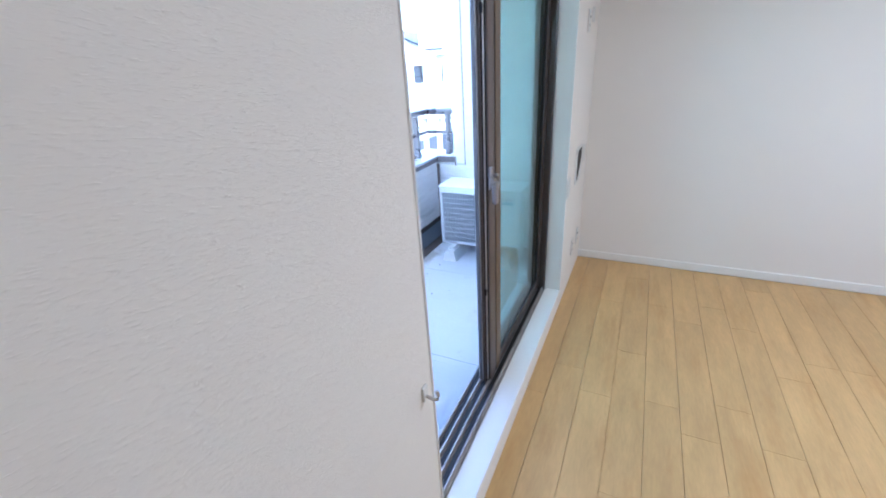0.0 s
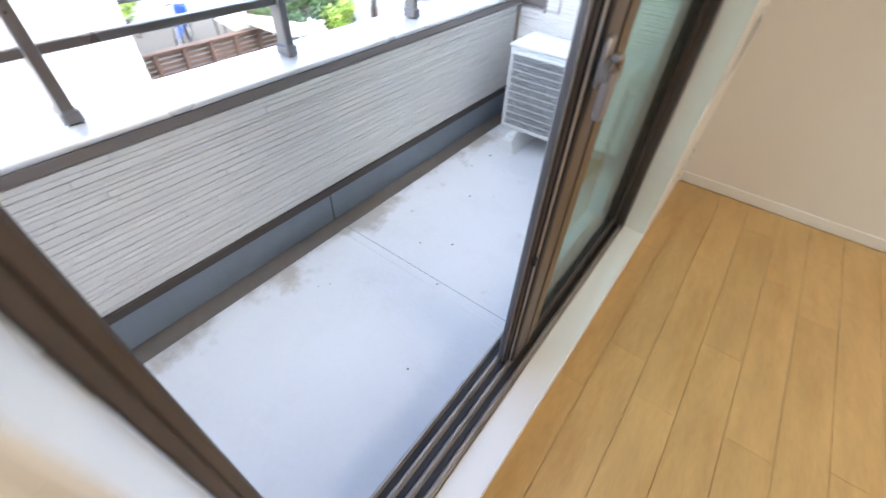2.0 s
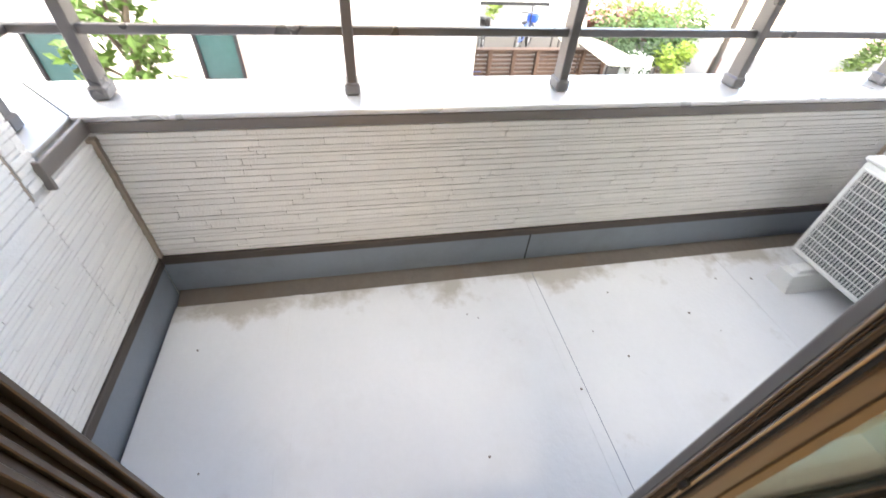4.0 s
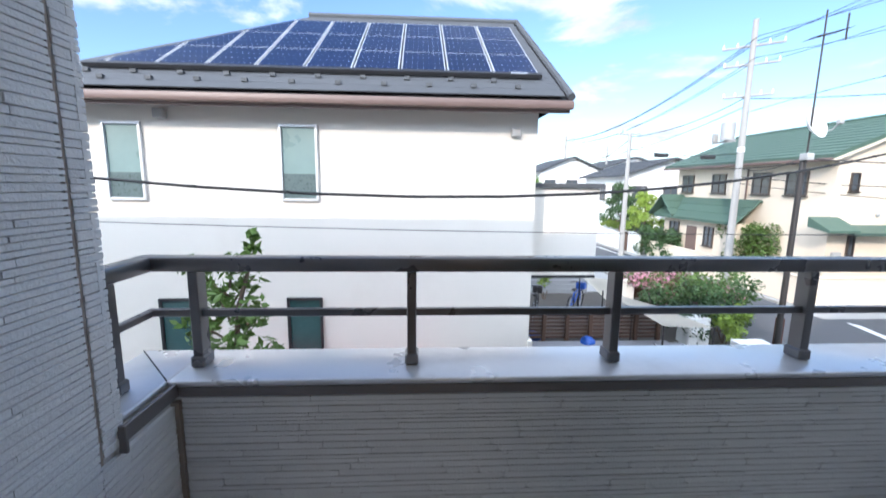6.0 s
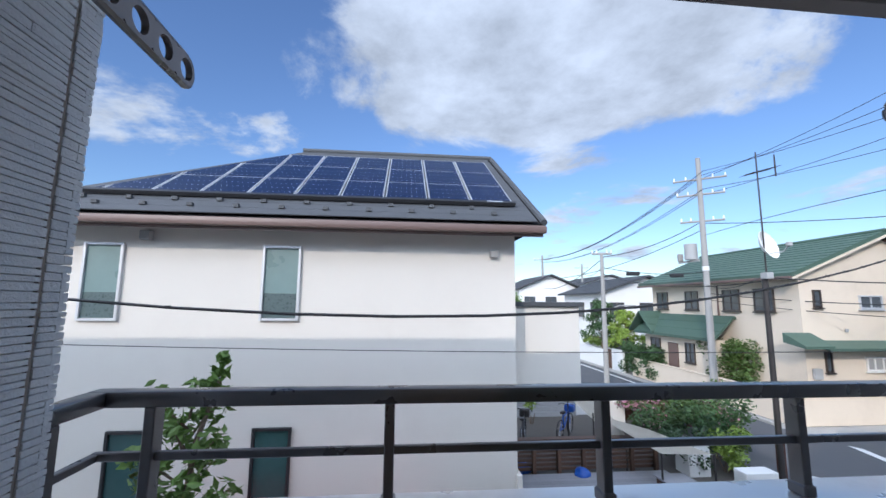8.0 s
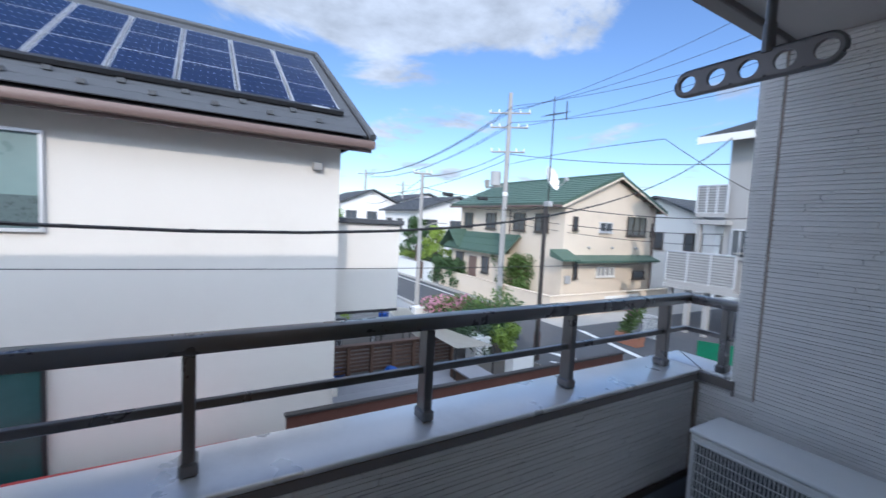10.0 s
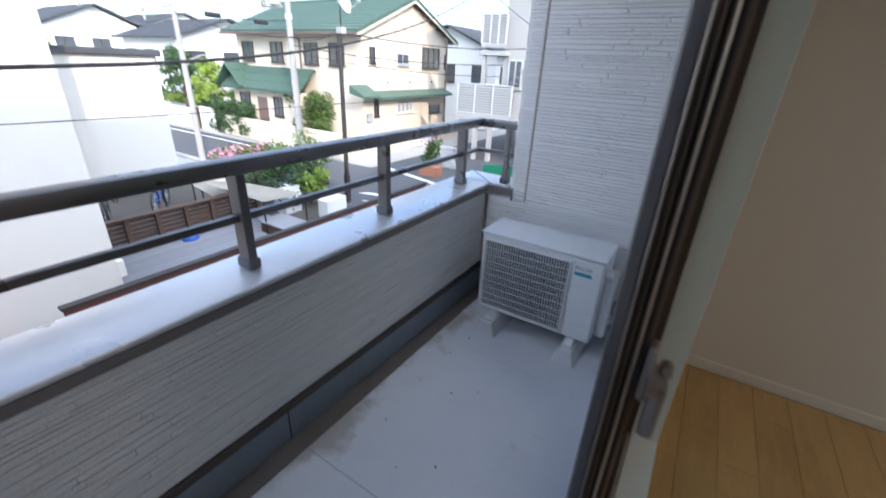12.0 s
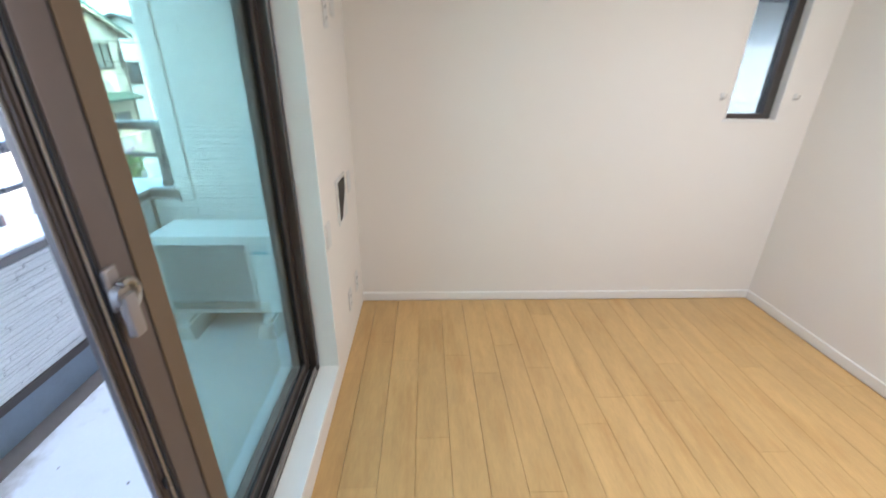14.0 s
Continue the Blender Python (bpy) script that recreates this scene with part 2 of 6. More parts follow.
# grey tint put in only to hold down the bright daylight outside
M_PANE_S = glass_mat("dimming_pane", (0.42, 0.45, 0.46), 1.0)


# ---- shape helpers ----
def bx(bm, x0, x1, y0, y1, z0, z1, bevel=0.0, seg=1):
    """A box between two corners, with rounded edges."""
    r = bmesh.ops.create_cube(bm, size=1.0)
    vs = r["verts"]
    for v in vs:
        v.co = Vector(((x0 + x1) / 2 + v.co.x * (x1 - x0), (y0 + y1) / 2 + v.co.y * (y1 - y0), (z0 + z1) / 2 + v.co.z * (z1 - z0)))
    if bevel:
        es = {e for v in vs for e in v.link_edges}
        bmesh.ops.bevel(bm, geom=list(es), offset=bevel, segments=seg, affect="EDGES", profile=0.5)
    return bm


def box(*a, **k):
    return bx(bmesh.new(), *a, **k)


def cyl(bm, p, q, r0, r1=None, n=12):
    """A round bar from p to q, tapering from r0 to r1."""
    p, q = Vector(p), Vector(q)
    d = q - p
    m = Matrix.Translation((p + q) / 2) @ d.to_track_quat("Z", "Y").to_matrix().to_4x4()
    bmesh.ops.create_cone(bm, cap_ends=True, segments=n, radius1=r0, radius2=r0 if r1 is None else r1, depth=d.length, matrix=m)
    return bm


def tube(bm, pts, r, n=6):
    """A round bar along a line of points."""
    pts = [Vector(p) for p in pts]
    rings = []
    for i, p in enumerate(pts):
        d = (pts[min(i + 1, len(pts) - 1)] - pts[max(i - 1, 0)]).normalized()
        a = d.cross(Vector((0, 0, 1)) if abs(d.z) < 0.9 else Vector((1, 0, 0))).normalized()
        b = d.cross(a)
        rings.append([bm.verts.new(p + r * (math.cos(6.28319 * k / n) * a + math.sin(6.28319 * k / n) * b)) for k in range(n)])
    for s, t in zip(rings, rings[1:]):
        for k in range(n):
            bm.faces.new((s[k], s[(k + 1) % n], t[(k + 1) % n], t[k]))
    bm.faces.new(rings[0][::-1])
    bm.faces.new(rings[-1])
    return bm


def prism(bm, pts, axis, a, b):
    """A flat outline in the plane across axis (0 x, 1 y, 2 z), drawn out from a to b."""
    def put(u, v, w):
        return {0: (w, u, v), 1: (u, w, v), 2: (u, v, w)}[axis]
    lo = [bm.verts.new(put(u, v, a)) for u, v in pts]
    hi = [bm.verts.new(put(u, v, b)) for u, v in pts]
    k = len(pts)
    bm.faces.new(lo)
    bm.faces.new(hi[::-1])
    for i in range(k):
        bm.faces.new((lo[i], hi[i], hi[(i + 1) % k], lo[(i + 1) % k]))
    bmesh.ops.recalc_face_normals(bm, faces=bm.faces)
    return bm


def done(name, bm, material, smooth=False):
    me = bpy.data.meshes.new(name)
    bmesh.ops.recalc_face_normals(bm, faces=bm.faces)
    bm.to_mesh(me)
    bm.free()
    me.materials.append(material)
    if smooth:
        me.polygons.foreach_set("use_smooth", [True] * len(me.polygons))
        me.set_sharp_from_angle(angle=radians(40))
    return me


def part(name, bm, material, parent=None, label="", smooth=False):
    """ONE mesh object from a bmesh, under a thing or a part."""
    ob = new(name, done(name, bm, material, smooth))
    if parent:
        ob.parent = parent
    if label:
        ob["label"] = label
    return ob


def thing(name, label, category, group="", at=(0, 0, 0)):
    ob = new(name)
    ob.location = at
    ob.empty_display_size = 0.1
    return tagged(ob, label, category, group)


def struct(name, bm, material, label, category, smooth=False):
    return tagged(part(name, bm, material, None, "", smooth), label, category, "", "structure")


UNIT = {}


def piece(name, material, parent, x0, x1, y0, y1, z0, z1, chamfer=0.12, inv=None):
    """One brick, strip or plank: an object of its own on a shared mesh."""
    key = (name, material.name)
    if key not in UNIT:
        UNIT[key] = done(name, box(-0.5, 0.5, -0.5, 0.5, -0.5, 0.5, bevel=chamfer * 0.25), material)
    ob = new(name, UNIT[key])
    ob.matrix_basis = Matrix.LocRotScale(((x0 + x1) / 2, (y0 + y1) / 2, (z0 + z1) / 2), None, (x1 - x0, y1 - y0, z1 - z0))
    ob.parent = parent
    return ob


# ---- the room ----
# x 0 to 2.757, far wall y 3.8, floor z 0; the window wall is x -0.2 to 0
ROOM_Y0, ROOM_X1, FAR_Y, CEIL = -2.2, 2.757, 3.8, 2.42
WIN_Y0, WIN_Y1, SILL, HEAD = 1.20, 2.965, 0.13, 2.14
OUT = -0.125

floor = struct("floor", box(0.0, ROOM_X1, ROOM_Y0, FAR_Y, -0.16, -0.012), M_FLOOR, "light maple floor boards under a clear varnish", "floor")
struct("ceiling", box(-0.0, ROOM_X1, ROOM_Y0, FAR_Y, CEIL, CEIL + 0.2), M_CEIL, "plain white papered ceiling", "ceiling")
bm = bmesh.new()
bx(bm, OUT + 0.002, 0, ROOM_Y0 - 0.2, WIN_Y0, -0.16, CEIL + 0.2)
bx(bm, OUT + 0.002, 0, WIN_Y1, FAR_Y, -0.16, CEIL + 0.2)
bx(bm, OUT + 0.002, 0, WIN_Y0, WIN_Y1, -0.16, SILL - 0.022)
bx(bm, OUT + 0.002, 0, WIN_Y0, WIN_Y1, HEAD, CEIL + 0.2)
struct("wall_west", bm, M_PAPER, "off-white textured wallpaper wall round the balcony window", "wall")
SW = (2.22, 2.54, 1.23, 2.14)  # small window: x, x, z, z
bm = bmesh.new()
bx(bm, OUT, SW[0], FAR_Y, FAR_Y + 0.17, -0.16, CEIL + 0.2)
bx(bm, SW[1], ROOM_X1 + 0.2, FAR_Y, FAR_Y + 0.17, -0.16, CEIL + 0.2)
bx(bm, SW[0], SW[1], FAR_Y, FAR_Y + 0.17, -0.16, SW[2])
bx(bm, SW[0], SW[1], FAR_Y, FAR_Y + 0.17, SW[3], CEIL + 0.2)
struct("wall_north", bm, M_PAPER_FAR, "off-white wallpaper wall with a narrow window", "wall")
struct("wall_east", box(ROOM_X1, ROOM_X1 + 0.2, ROOM_Y0 - 0.2, FAR_Y, -0.16, CEIL + 0.2), M_PAPER_FAR, "off-white wallpaper wall", "wall")
struct("wall_south", box(0, ROOM_X1, ROOM_Y0 - 0.2, ROOM_Y0, -0.16, CEIL + 0.2), M_PAPER_FAR, "off-white wallpaper wall", "wall")
bm = bmesh.new()
bx(bm, 0.0, ROOM_X1, FAR_Y - 0.012, FAR_Y, 0, 0.062, 0.003)
bx(bm, ROOM_X1 - 0.012, ROOM_X1, ROOM_Y0, FAR_Y - 0.0125, 0, 0.062, 0.003)
struct("baseboard", bm, M_WHITE, "low white baseboard", "baseboard")

# sill and lining of the balcony window
bm = bmesh.new()
bx(bm, -0.092, 0.006, WIN_Y0, WIN_Y1, SILL - 0.022, SILL, 0.003)
struct("window_board", bm, M_WHITE, "white window board above a low step", "sill")
bm = bmesh.new()
bx(bm, -0.092, 0.004, WIN_Y0 + 0.0, WIN_Y0 + 0.007, SILL, HEAD, 0.002)
bx(bm, -0.092, 0.004, WIN_Y1 - 0.012, WIN_Y1, SILL, HEAD, 0.002)
bx(bm, -0.092, 0.004, WIN_Y0 + 0.012, WIN_Y1 - 0.012, HEAD - 0.012, HEAD, 0.002)
struct("trim", bm, M_WHITE, "white reveal lining of the window", "trim")

# ---- sliding balcony window ----
window = tagged(thing("window_1", "dark bronze sliding balcony window standing open", "window"), kind="structure")
F0, F1 = WIN_Y0 + 0.007, WIN_Y1 - 0.012
bm = bmesh.new()
bx(bm, -0.205, -0.094, F0, F0 + 0.012, SILL - 0.02, HEAD - 0.012, 0.002)
bx(bm, -0.172, -0.166, F0 + 0.012, F0 + 0.018, SILL + 0.03, HEAD - 0.05, 0.001)
bx(bm, -0.205, -0.094, F1 - 0.028, F1, SILL - 0.02, HEAD - 0.012, 0.002)
bx(bm, -0.205, -0.094, F0 + 0.012, F1 - 0.028, HEAD - 0.045, HEAD - 0.012, 0.002)
for xr in (-0.198, -0.182, -0.152, -0.118, -0.100):
    bx(bm, xr - 0.003, xr + 0.003, F0 + 0.0122, F0 + 0.022, SILL + 0.005, HEAD - 0.05, 0.001)
part("window_frame", bm, M_FRAME, window)
bm = bmesh.new()
bx(bm, -0.225, -0.094, F0 + 0.0125, F1 - 0.0285, SILL - 0.035, SILL + 0.004, 0.002)
for cx in (-0.104, -0.143, -0.182, -0.218):
    bx(bm, cx - 0.004, cx + 0.004, F0 + 0.013, F1 - 0.029, SILL + 0.004, SILL + 0.022, 0.0015)
part("track", bm, M_TRACK, window, "worn aluminium double track")
# thin dark strips between the track ribs
bm = bmesh.new()
for cx in (-0.123, -0.162, -0.200):
    bx(bm, cx - 0.009, cx + 0.009, F0 + 0.013, F1 - 0.03, SILL + 0.0045, SILL + 0.008)
for i in range(3):
    bx(bm, -0.204 + 0.004 * i, -0.202 + 0.004 * i, 1.50, 1.62, SILL + 0.008, SILL + 0.009)
part("track_groove", bm, M_RUBBER, window, "thin dark strips in the track grooves")


def sash(name, x, y0, y1, stile, label, h=0.015):
    """A sliding sash: two stiles, two rails, gasket, pane."""
    s = part(name, box(x - h, x + h, y0, y0 + stile, SILL + 0.024, HEAD - 0.047, bevel=0.004, seg=2), M_STILE, window, label, True)
    part("stile", box(x - h, x + h, y1 - 0.052, y1, SILL + 0.024, HEAD - 0.047, bevel=0.004, seg=2), M_FRAME, s, "", True)
    part("bottom_rail", box(x - h + 0.0005, x + h - 0.0005, y0 + stile, y1 - 0.052, SILL + 0.026, SILL + 0.082, bevel=0.004), M_FRAME, s)
    part("top_rail", box(x - h + 0.0005, x + h - 0.0005, y0 + stile, y1 - 0.052, HEAD - 0.10, HEAD - 0.047, bevel=0.004), M_FRAME, s)
    bm = bmesh.new()
    a, b, c, d = y0 + stile, y1 - 0.052, SILL + 0.082, HEAD - 0.10
    for q in ((a, a + 0.008, c, d), (b - 0.008, b, c, d), (a + 0.008, b - 0.008, c, c + 0.008), (a + 0.008, b - 0.008, d - 0.008, d)):
        bx(bm, x - h + 0.003, x + h - 0.003, *q)
    part("gasket", bm, M_RUBBER, s, "black rubber gasket")
    p = part("pane", box(x - 0.0025, x + 0.0025, a + 0.001, b - 0.001, c + 0.001, d - 0.001), M_PANE, s, "greenish insulating glass pane")
    p.visible_shadow = False
    return s


inner = sash("sash", -0.1385, 1.978, F1 - 0.024, 0.109, "brown inner sash with a crescent lock", 0.0098)
outer = sash("sash", -0.1640, 1.962, F1 - 0.06, 0.060, "outer sash slid open behind the inner one")
bm = bmesh.new()
bx(bm, -0.1488, -0.1450, 1.966, 1.9775, SILL + 0.03, HEAD - 0.05)
bx(bm, -0.1385, -0.1330, 1.970, 1.9775, SILL + 0.03, HEAD - 0.05)
part("seal_strip", bm, M_RUBBER, window, "black weather strip between the sashes")
part("edge_strip", box(-0.1785, -0.1605, 1.951, 1.9615, SILL + 0.03, HEAD - 0.05, bevel=0.003), M_EDGE, window, "grey aluminium edge of the outer sash")
part("edge_rib", box(-0.1602, -0.1575, 1.947, 1.9615, SILL + 0.03, HEAD - 0.05, bevel=0.001), M_TRACK, window, "pale raised rib")
bm = bmesh.new()
for k in range(2):
    bx(bm, -0.1570 + 0.0043 * k, -0.1536 + 0.0043 * k, 1.953, 1.9615, SILL + 0.03, HEAD - 0.05, 0.001)
part("edge_groove", bm, M_FRAME, window, "dark ribbed groove of the outer sash")
part("edge_strip", box(-0.1448, -0.1388, 1.966, 1.9775, SILL + 0.03, HEAD - 0.05, bevel=0.002), M_STEEL, window, "bright steel edge of the inner sash")
for z in (0.62, 1.66):
    part("seal_block", box(-0.1500, -0.1380, 1.958, 1.9655, z, z + 0.03, bevel=0.002), M_RUBBER, window, "small black seal block")
part("glazing_bead", box(-0.1340, -0.1285, 2.088, 2.119, SILL + 0.083, HEAD - 0.101, bevel=0.002), M_BEAD, window, "brown glazing bead")
part("stile_groove", box(-0.1300, -0.1282, 2.047, 2.0505, SILL + 0.03, HEAD - 0.05), M_RUBBER, window, "dark groove along the stile")
part("stile_cover", box(-0.1286, -0.1255, 2.0515, 2.0868, SILL + 0.03, HEAD - 0.05, bevel=0.001), M_BEAD, window, "warm brown cover strip on the stile")
# crescent lock
lock = thing("crescent_lock", "grey metal crescent lock on the sash stile", "lock", at=(-0.1287, 1.982, 1.108))
part("base_plate", box(0, 0.012, -0.016, 0.016, -0.03, 0.055, bevel=0.004), M_LEVER, lock, "", True)
bm = bmesh.new()
cyl(bm, (0.01, 0.0, 0.0), (0.024, 0.0, 0.0), 0.024, 0.022, 20)
part("hub", bm, M_CHROME, lock, "bright chrome hub", True)
bm = bmesh.new()
tube(bm, [(0.026, 0.026 * math.cos(a), 0.026 * math.sin(a)) for a in [radians(-80 + 16 * i) for i in range(13)]], 0.008, 8)
part("crescent", bm, M_CHROME, lock, "", True)
part("lever", box(0.014, 0.034, -0.017, 0.013, -0.085, 0.004, bevel=0.006, seg=2), M_LEVER, lock, "grey lever", True)

# ---- narrow window in the far wall ----
narrow = tagged(thing("window_2", "narrow dark-framed window with a pane tinted to dim the view", "window"), kind="structure")
bm = bmesh.new()
a, b, c, d = SW
for q in ((a, a + 0.022, c, d), (b - 0.05, b, c, d), (a + 0.022, b - 0.05, c, c + 0.028), (a + 0.022, b - 0.05, d - 0.03, d)):
    bx(bm, q[0], q[1], FAR_Y + 0.05, FAR_Y + 0.12, q[2], q[3], 0.003)
part("window_frame", bm, M_FRAME, narrow)
p = part("pane", box(a + 0.023, b - 0.051, FAR_Y + 0.083, FAR_Y + 0.088, c + 0.029, d - 0.031), M_PANE_S, narrow)
p.visible_shadow = False
bm = bmesh.new()
bx(bm, a - 0.012, b + 0.012, FAR_Y - 0.006, FAR_Y + 0.05, c - 0.014, c - 0.0005, 0.002)
bx(bm, a - 0.001, a + 0.006, FAR_Y - 0.004, FAR_Y + 0.049, c, d, 0.001)
bx(bm, b - 0.006, b + 0.001, FAR_Y - 0.004, FAR_Y + 0.049, c, d, 0.001)
part("window_sill", bm, M_WHITE, narrow, "thin white reveal and sill")

# ---- fittings on the room's walls ----
def curtain_hook(at, axis):
    h = thing("curtain_hook", "small white curtain tie-back hook on the wall", "hook", "tie-back hooks", at)
    part("plate", box(0, 0.006, -0.011, 0.011, -0.02, 0.02, bevel=0.002), M_PLASTIC, h)
    bm = bmesh.new()
    tube(bm, [(0.004, 0, -0.008), (0.022, 0, -0.012), (0.034, 0, -0.008), (0.037, 0, 0.004), (0.034, 0, 0.016)], 0.004, 8)
    part("hook", bm, M_STEEL, h, "bent metal hook", True)
    h.rotation_euler[2] = axis
    return h


curtain_hook((0.0, 1.163, 0.845), 0.0)
curtain_hook((2.17, FAR_Y, 1.36), radians(-90))
curtain_hook((2.61, FAR_Y, 1.36), radians(-90))


def outlet(y, z, w, h, label, holes=True):
    o = thing("wall_plate", label, "wall plate", "wall plates", (0, y, z))
    part("plate", box(0, 0.008, -w / 2, w / 2, -h / 2, h / 2, bevel=0.003), M_PLASTIC, o)
    if holes:
        for dz in (-0.022, 0.022):
            for dy in (-0.006, 0.006):
                part("socket_slot", box(0.008, 0.0092, dy - 0.0012, dy + 0.0012, dz - 0.006, dz + 0.006), M_DARK, o)
    else:
        part("button", box(0.008, 0.011, -0.022, 0.022, -0.045, 0.045, bevel=0.002), M_PLASTIC, o)
    return o


outlet(3.36, 0.27, 0.07, 0.12, "white wall socket near the floor")
outlet(3.58, 0.27, 0.07, 0.12, "white wall socket near the floor")
outlet(3.58, 0.90, 0.07, 0.12, "white wall switch plate", False)
outlet(3.02, 0.80, 0.07, 0.12, "white blank wall plate", False)
outlet(3.36, 1.70, 0.07, 0.12, "white wall socket for the air conditioner")
outlet(3.52, 1.74, 0.08, 0.08, "white round pipe cover plate", False)
panel = thing("recess_panel", "white wall panel with an open dark slot", "wall panel", at=(0, 3.36, 0.87))
bm = bmesh.new()
bx(bm, 0, 0.010, -0.105, -0.085, -0.115, 0.115, 0.002)
bx(bm, 0, 0.010, 0.085, 0.105, -0.115, 0.115, 0.002)
bx(bm, 0, 0.010, -0.085, 0.085, 0.098, 0.115, 0.002)
bx(bm, 0, 0.010, -0.085, 0.085, -0.115, -0.098, 0.002)
part("panel_frame", bm, M_PLASTIC, panel)
# no real recess: its shade is painted as a dark plate
bm = prism(bmesh.new(), [(-0.084, 0.097), (0.084, 0.097), (0.084, 0.03), (-0.03, -0.097), (-0.084, -0.097)], 0, 0.001, 0.009)
part("slot", bm, M_DARK, panel, "dark plate standing in for the shade inside the slot")
bm = prism(bmesh.new(), [(0.084, 0.028), (0.084, -0.097), (-0.028, -0.097)], 0, 0.001, 0.0095)
part("flap", bm, M_PLASTIC, panel)

# ---- balcony ----
BY0, BY1 = 0.692, 3.868     # end walls
PX = -1.292                # inner face of the parapet
WALL_X, WALL_XN = -1.053, -1.125   # where the full-height end walls stop, south and north
CAP_Z = 0.778

slab = struct("balcony_floor", box(PX - 0.03, OUT, BY0 - 0.05, BY1 + 0.05, -0.25, -0.035), M_GUTTER, "dirty gutter strip along the parapet foot", "gutter")
bm = bmesh.new()
bx(bm, -1.212, OUT, BY0 + 0.002, BY1 - 0.002, -0.035, 0.0, 0.006, 2)
deck = struct("balcony_deck", bm, M_DECKFRP, "pale blue-grey coated balcony floor with light stains", "floor")
for y in (1.165, 2.19, 3.20):
    bm = bmesh.new()
    bx(bm, -1.21, OUT, y - 0.022, y + 0.022, 0.0, 0.0016, 0.0007)
    part("seam", bm, M_DECKFRP, deck)
    if y == 2.19:
        part("seam_line", box(-1.211, OUT, y + 0.023, y + 0.0255, 0.0, 0.0009), M_CURB, deck, "dark line beside the seam")

bm = bmesh.new()
bx(bm, PX - 0.22, PX - 0.014, BY0 - 0.23, BY1 + 0.23, -0.3, 0.73)
bx(bm, PX - 0.014, WALL_X, BY0 - 0.23, BY0 - 0.014, -0.3, 0.70)
bx(bm, PX - 0.014, WALL_XN, BY1 + 0.014, BY1 + 0.23, -0.3, 0.70)
struct("parapet", bm, M_GROUT, "balcony parapet core with pale joints", "parapet")
bm = bmesh.new()
bx(bm, PX - 0.0138, PX - 0.006, BY0 - 0.01, BY1 + 0.01, -0.035, 0.168)
bx(bm, PX - 0.005, OUT, BY0 - 0.0138, BY0 - 0.024 + 0.012, -0.035, 0.168)
bx(bm, PX - 0.005, OUT, BY1 + 0.006, BY1 + 0.0138, -0.035, 0.168)
curb = struct("curb", bm, M_CURB, "slate-blue coated upstand round the balcony floor", "upstand")
part("curb_joint", box(PX - 0.006, PX - 0.0045, 2.205, 2.211, -0.034, 0.167), M_DARK, curb, "dark vertical joint")
part("curb_lip", prism(bmesh.new(), [(PX - 0.006, -0.0345), (-1.213, -0.0345), (-1.213, -0.018), (PX - 0.006, 0.004)], 1, BY0, BY1), M_GUTTER, curb, "brown stained sloping gutter fillet")
bm = bmesh.new()
bx(bm, PX - 0.0138, PX + 0.012, BY0 - 0.012, BY1 + 0.012, 0.168, 0.206, 0.003)
bx(bm, PX + 0.0125, OUT, BY0 - 0.0138, BY0 + 0.010, 0.168, 0.206, 0.003)
bx(bm, PX + 0.0125, OUT, BY1 - 0.010, BY1 + 0.0138, 0.168, 0.206, 0.003)
struct("flashing", bm, M_FLASH, "dark brown flashing under the siding", "flashing")

# full-height end walls, soffit and the storey above
bm = bmesh.new()
bx(bm, WALL_X + 0.014, OUT, BY0 - 0.25, BY0 - 0.014, -0.3, 2.43)
struct("wall_balcony_south", bm, M_GROUT, "balcony end wall core with pale joints", "wall")
bm = bmesh.new()
bx(bm, WALL_XN + 0.014, OUT, BY1 + 0.014, BY1 + 0.25, -0.3, 2.43)
struct("wall_balcony_north", bm, M_GROUT, "balcony end wall core with pale joints", "wall")
bm = bmesh.new()
bx(bm, OUT - 0.012, OUT - 0.0005, WIN_Y1, BY1, 0.0, 2.43)
bx(bm, OUT - 0.012, OUT - 0.0005, BY0, WIN_Y0, 0.0, 2.43)
bx(bm, OUT - 0.012, OUT - 0.0005, WIN_Y0, WIN_Y1, HEAD, 2.43)
bx(bm, OUT - 0.012, OUT - 0.0005, WIN_Y0, WIN_Y1, 0.0, SILL - 0.036)
struct("wall_facade", bm, M_SIDING, "pale siding beside the balcony window", "wall")
struct("soffit", box(-0.985, OUT, -14.0, 4.9, 2.432, 2.48), M_SOFFIT, "grey soffit board over the balcony", "soffit")
struct("soffit_edge", box(-1.05, -0.985, -14.0, 4.9, 2.40, 2.504, bevel=0.004), M_FASCIA, "dark metal edge of the soffit", "edge trim")
bm = bmesh.new()
bx(bm, -1.05, 6.0, -14.0, 4.9, 2.63, 3.77)
bx(bm, -1.05, OUT + 0.002, -14.0, 4.9, 2.505, 2.63)
bx(bm, 2.9, 6.0, -14.0, 4.0, -2.9, 2.63)
bx(bm, OUT + 0.003, 2.9, -14.0, -2.41, -2.9, 2.63)
bx(bm, OUT + 0.003, 2.9, 3.975, 4.3, 2.45, 2.629)
bx(bm, OUT + 0.003, 2.9, -2.4, 4.12, -2.9, -0.17)
struct("own_building", bm, M_PAPER_FAR, "pale wall of the building round the flat", "building")

# parapet cap
cap = tagged(thing("parapet_cap", "satin grey metal cap along the parapet", "cap"), kind="structure")
CX0, CX1 = PX - 0.255, PX + 0.014
CE0, CE1 = BY0 - 0.255, BY1 + 0.255


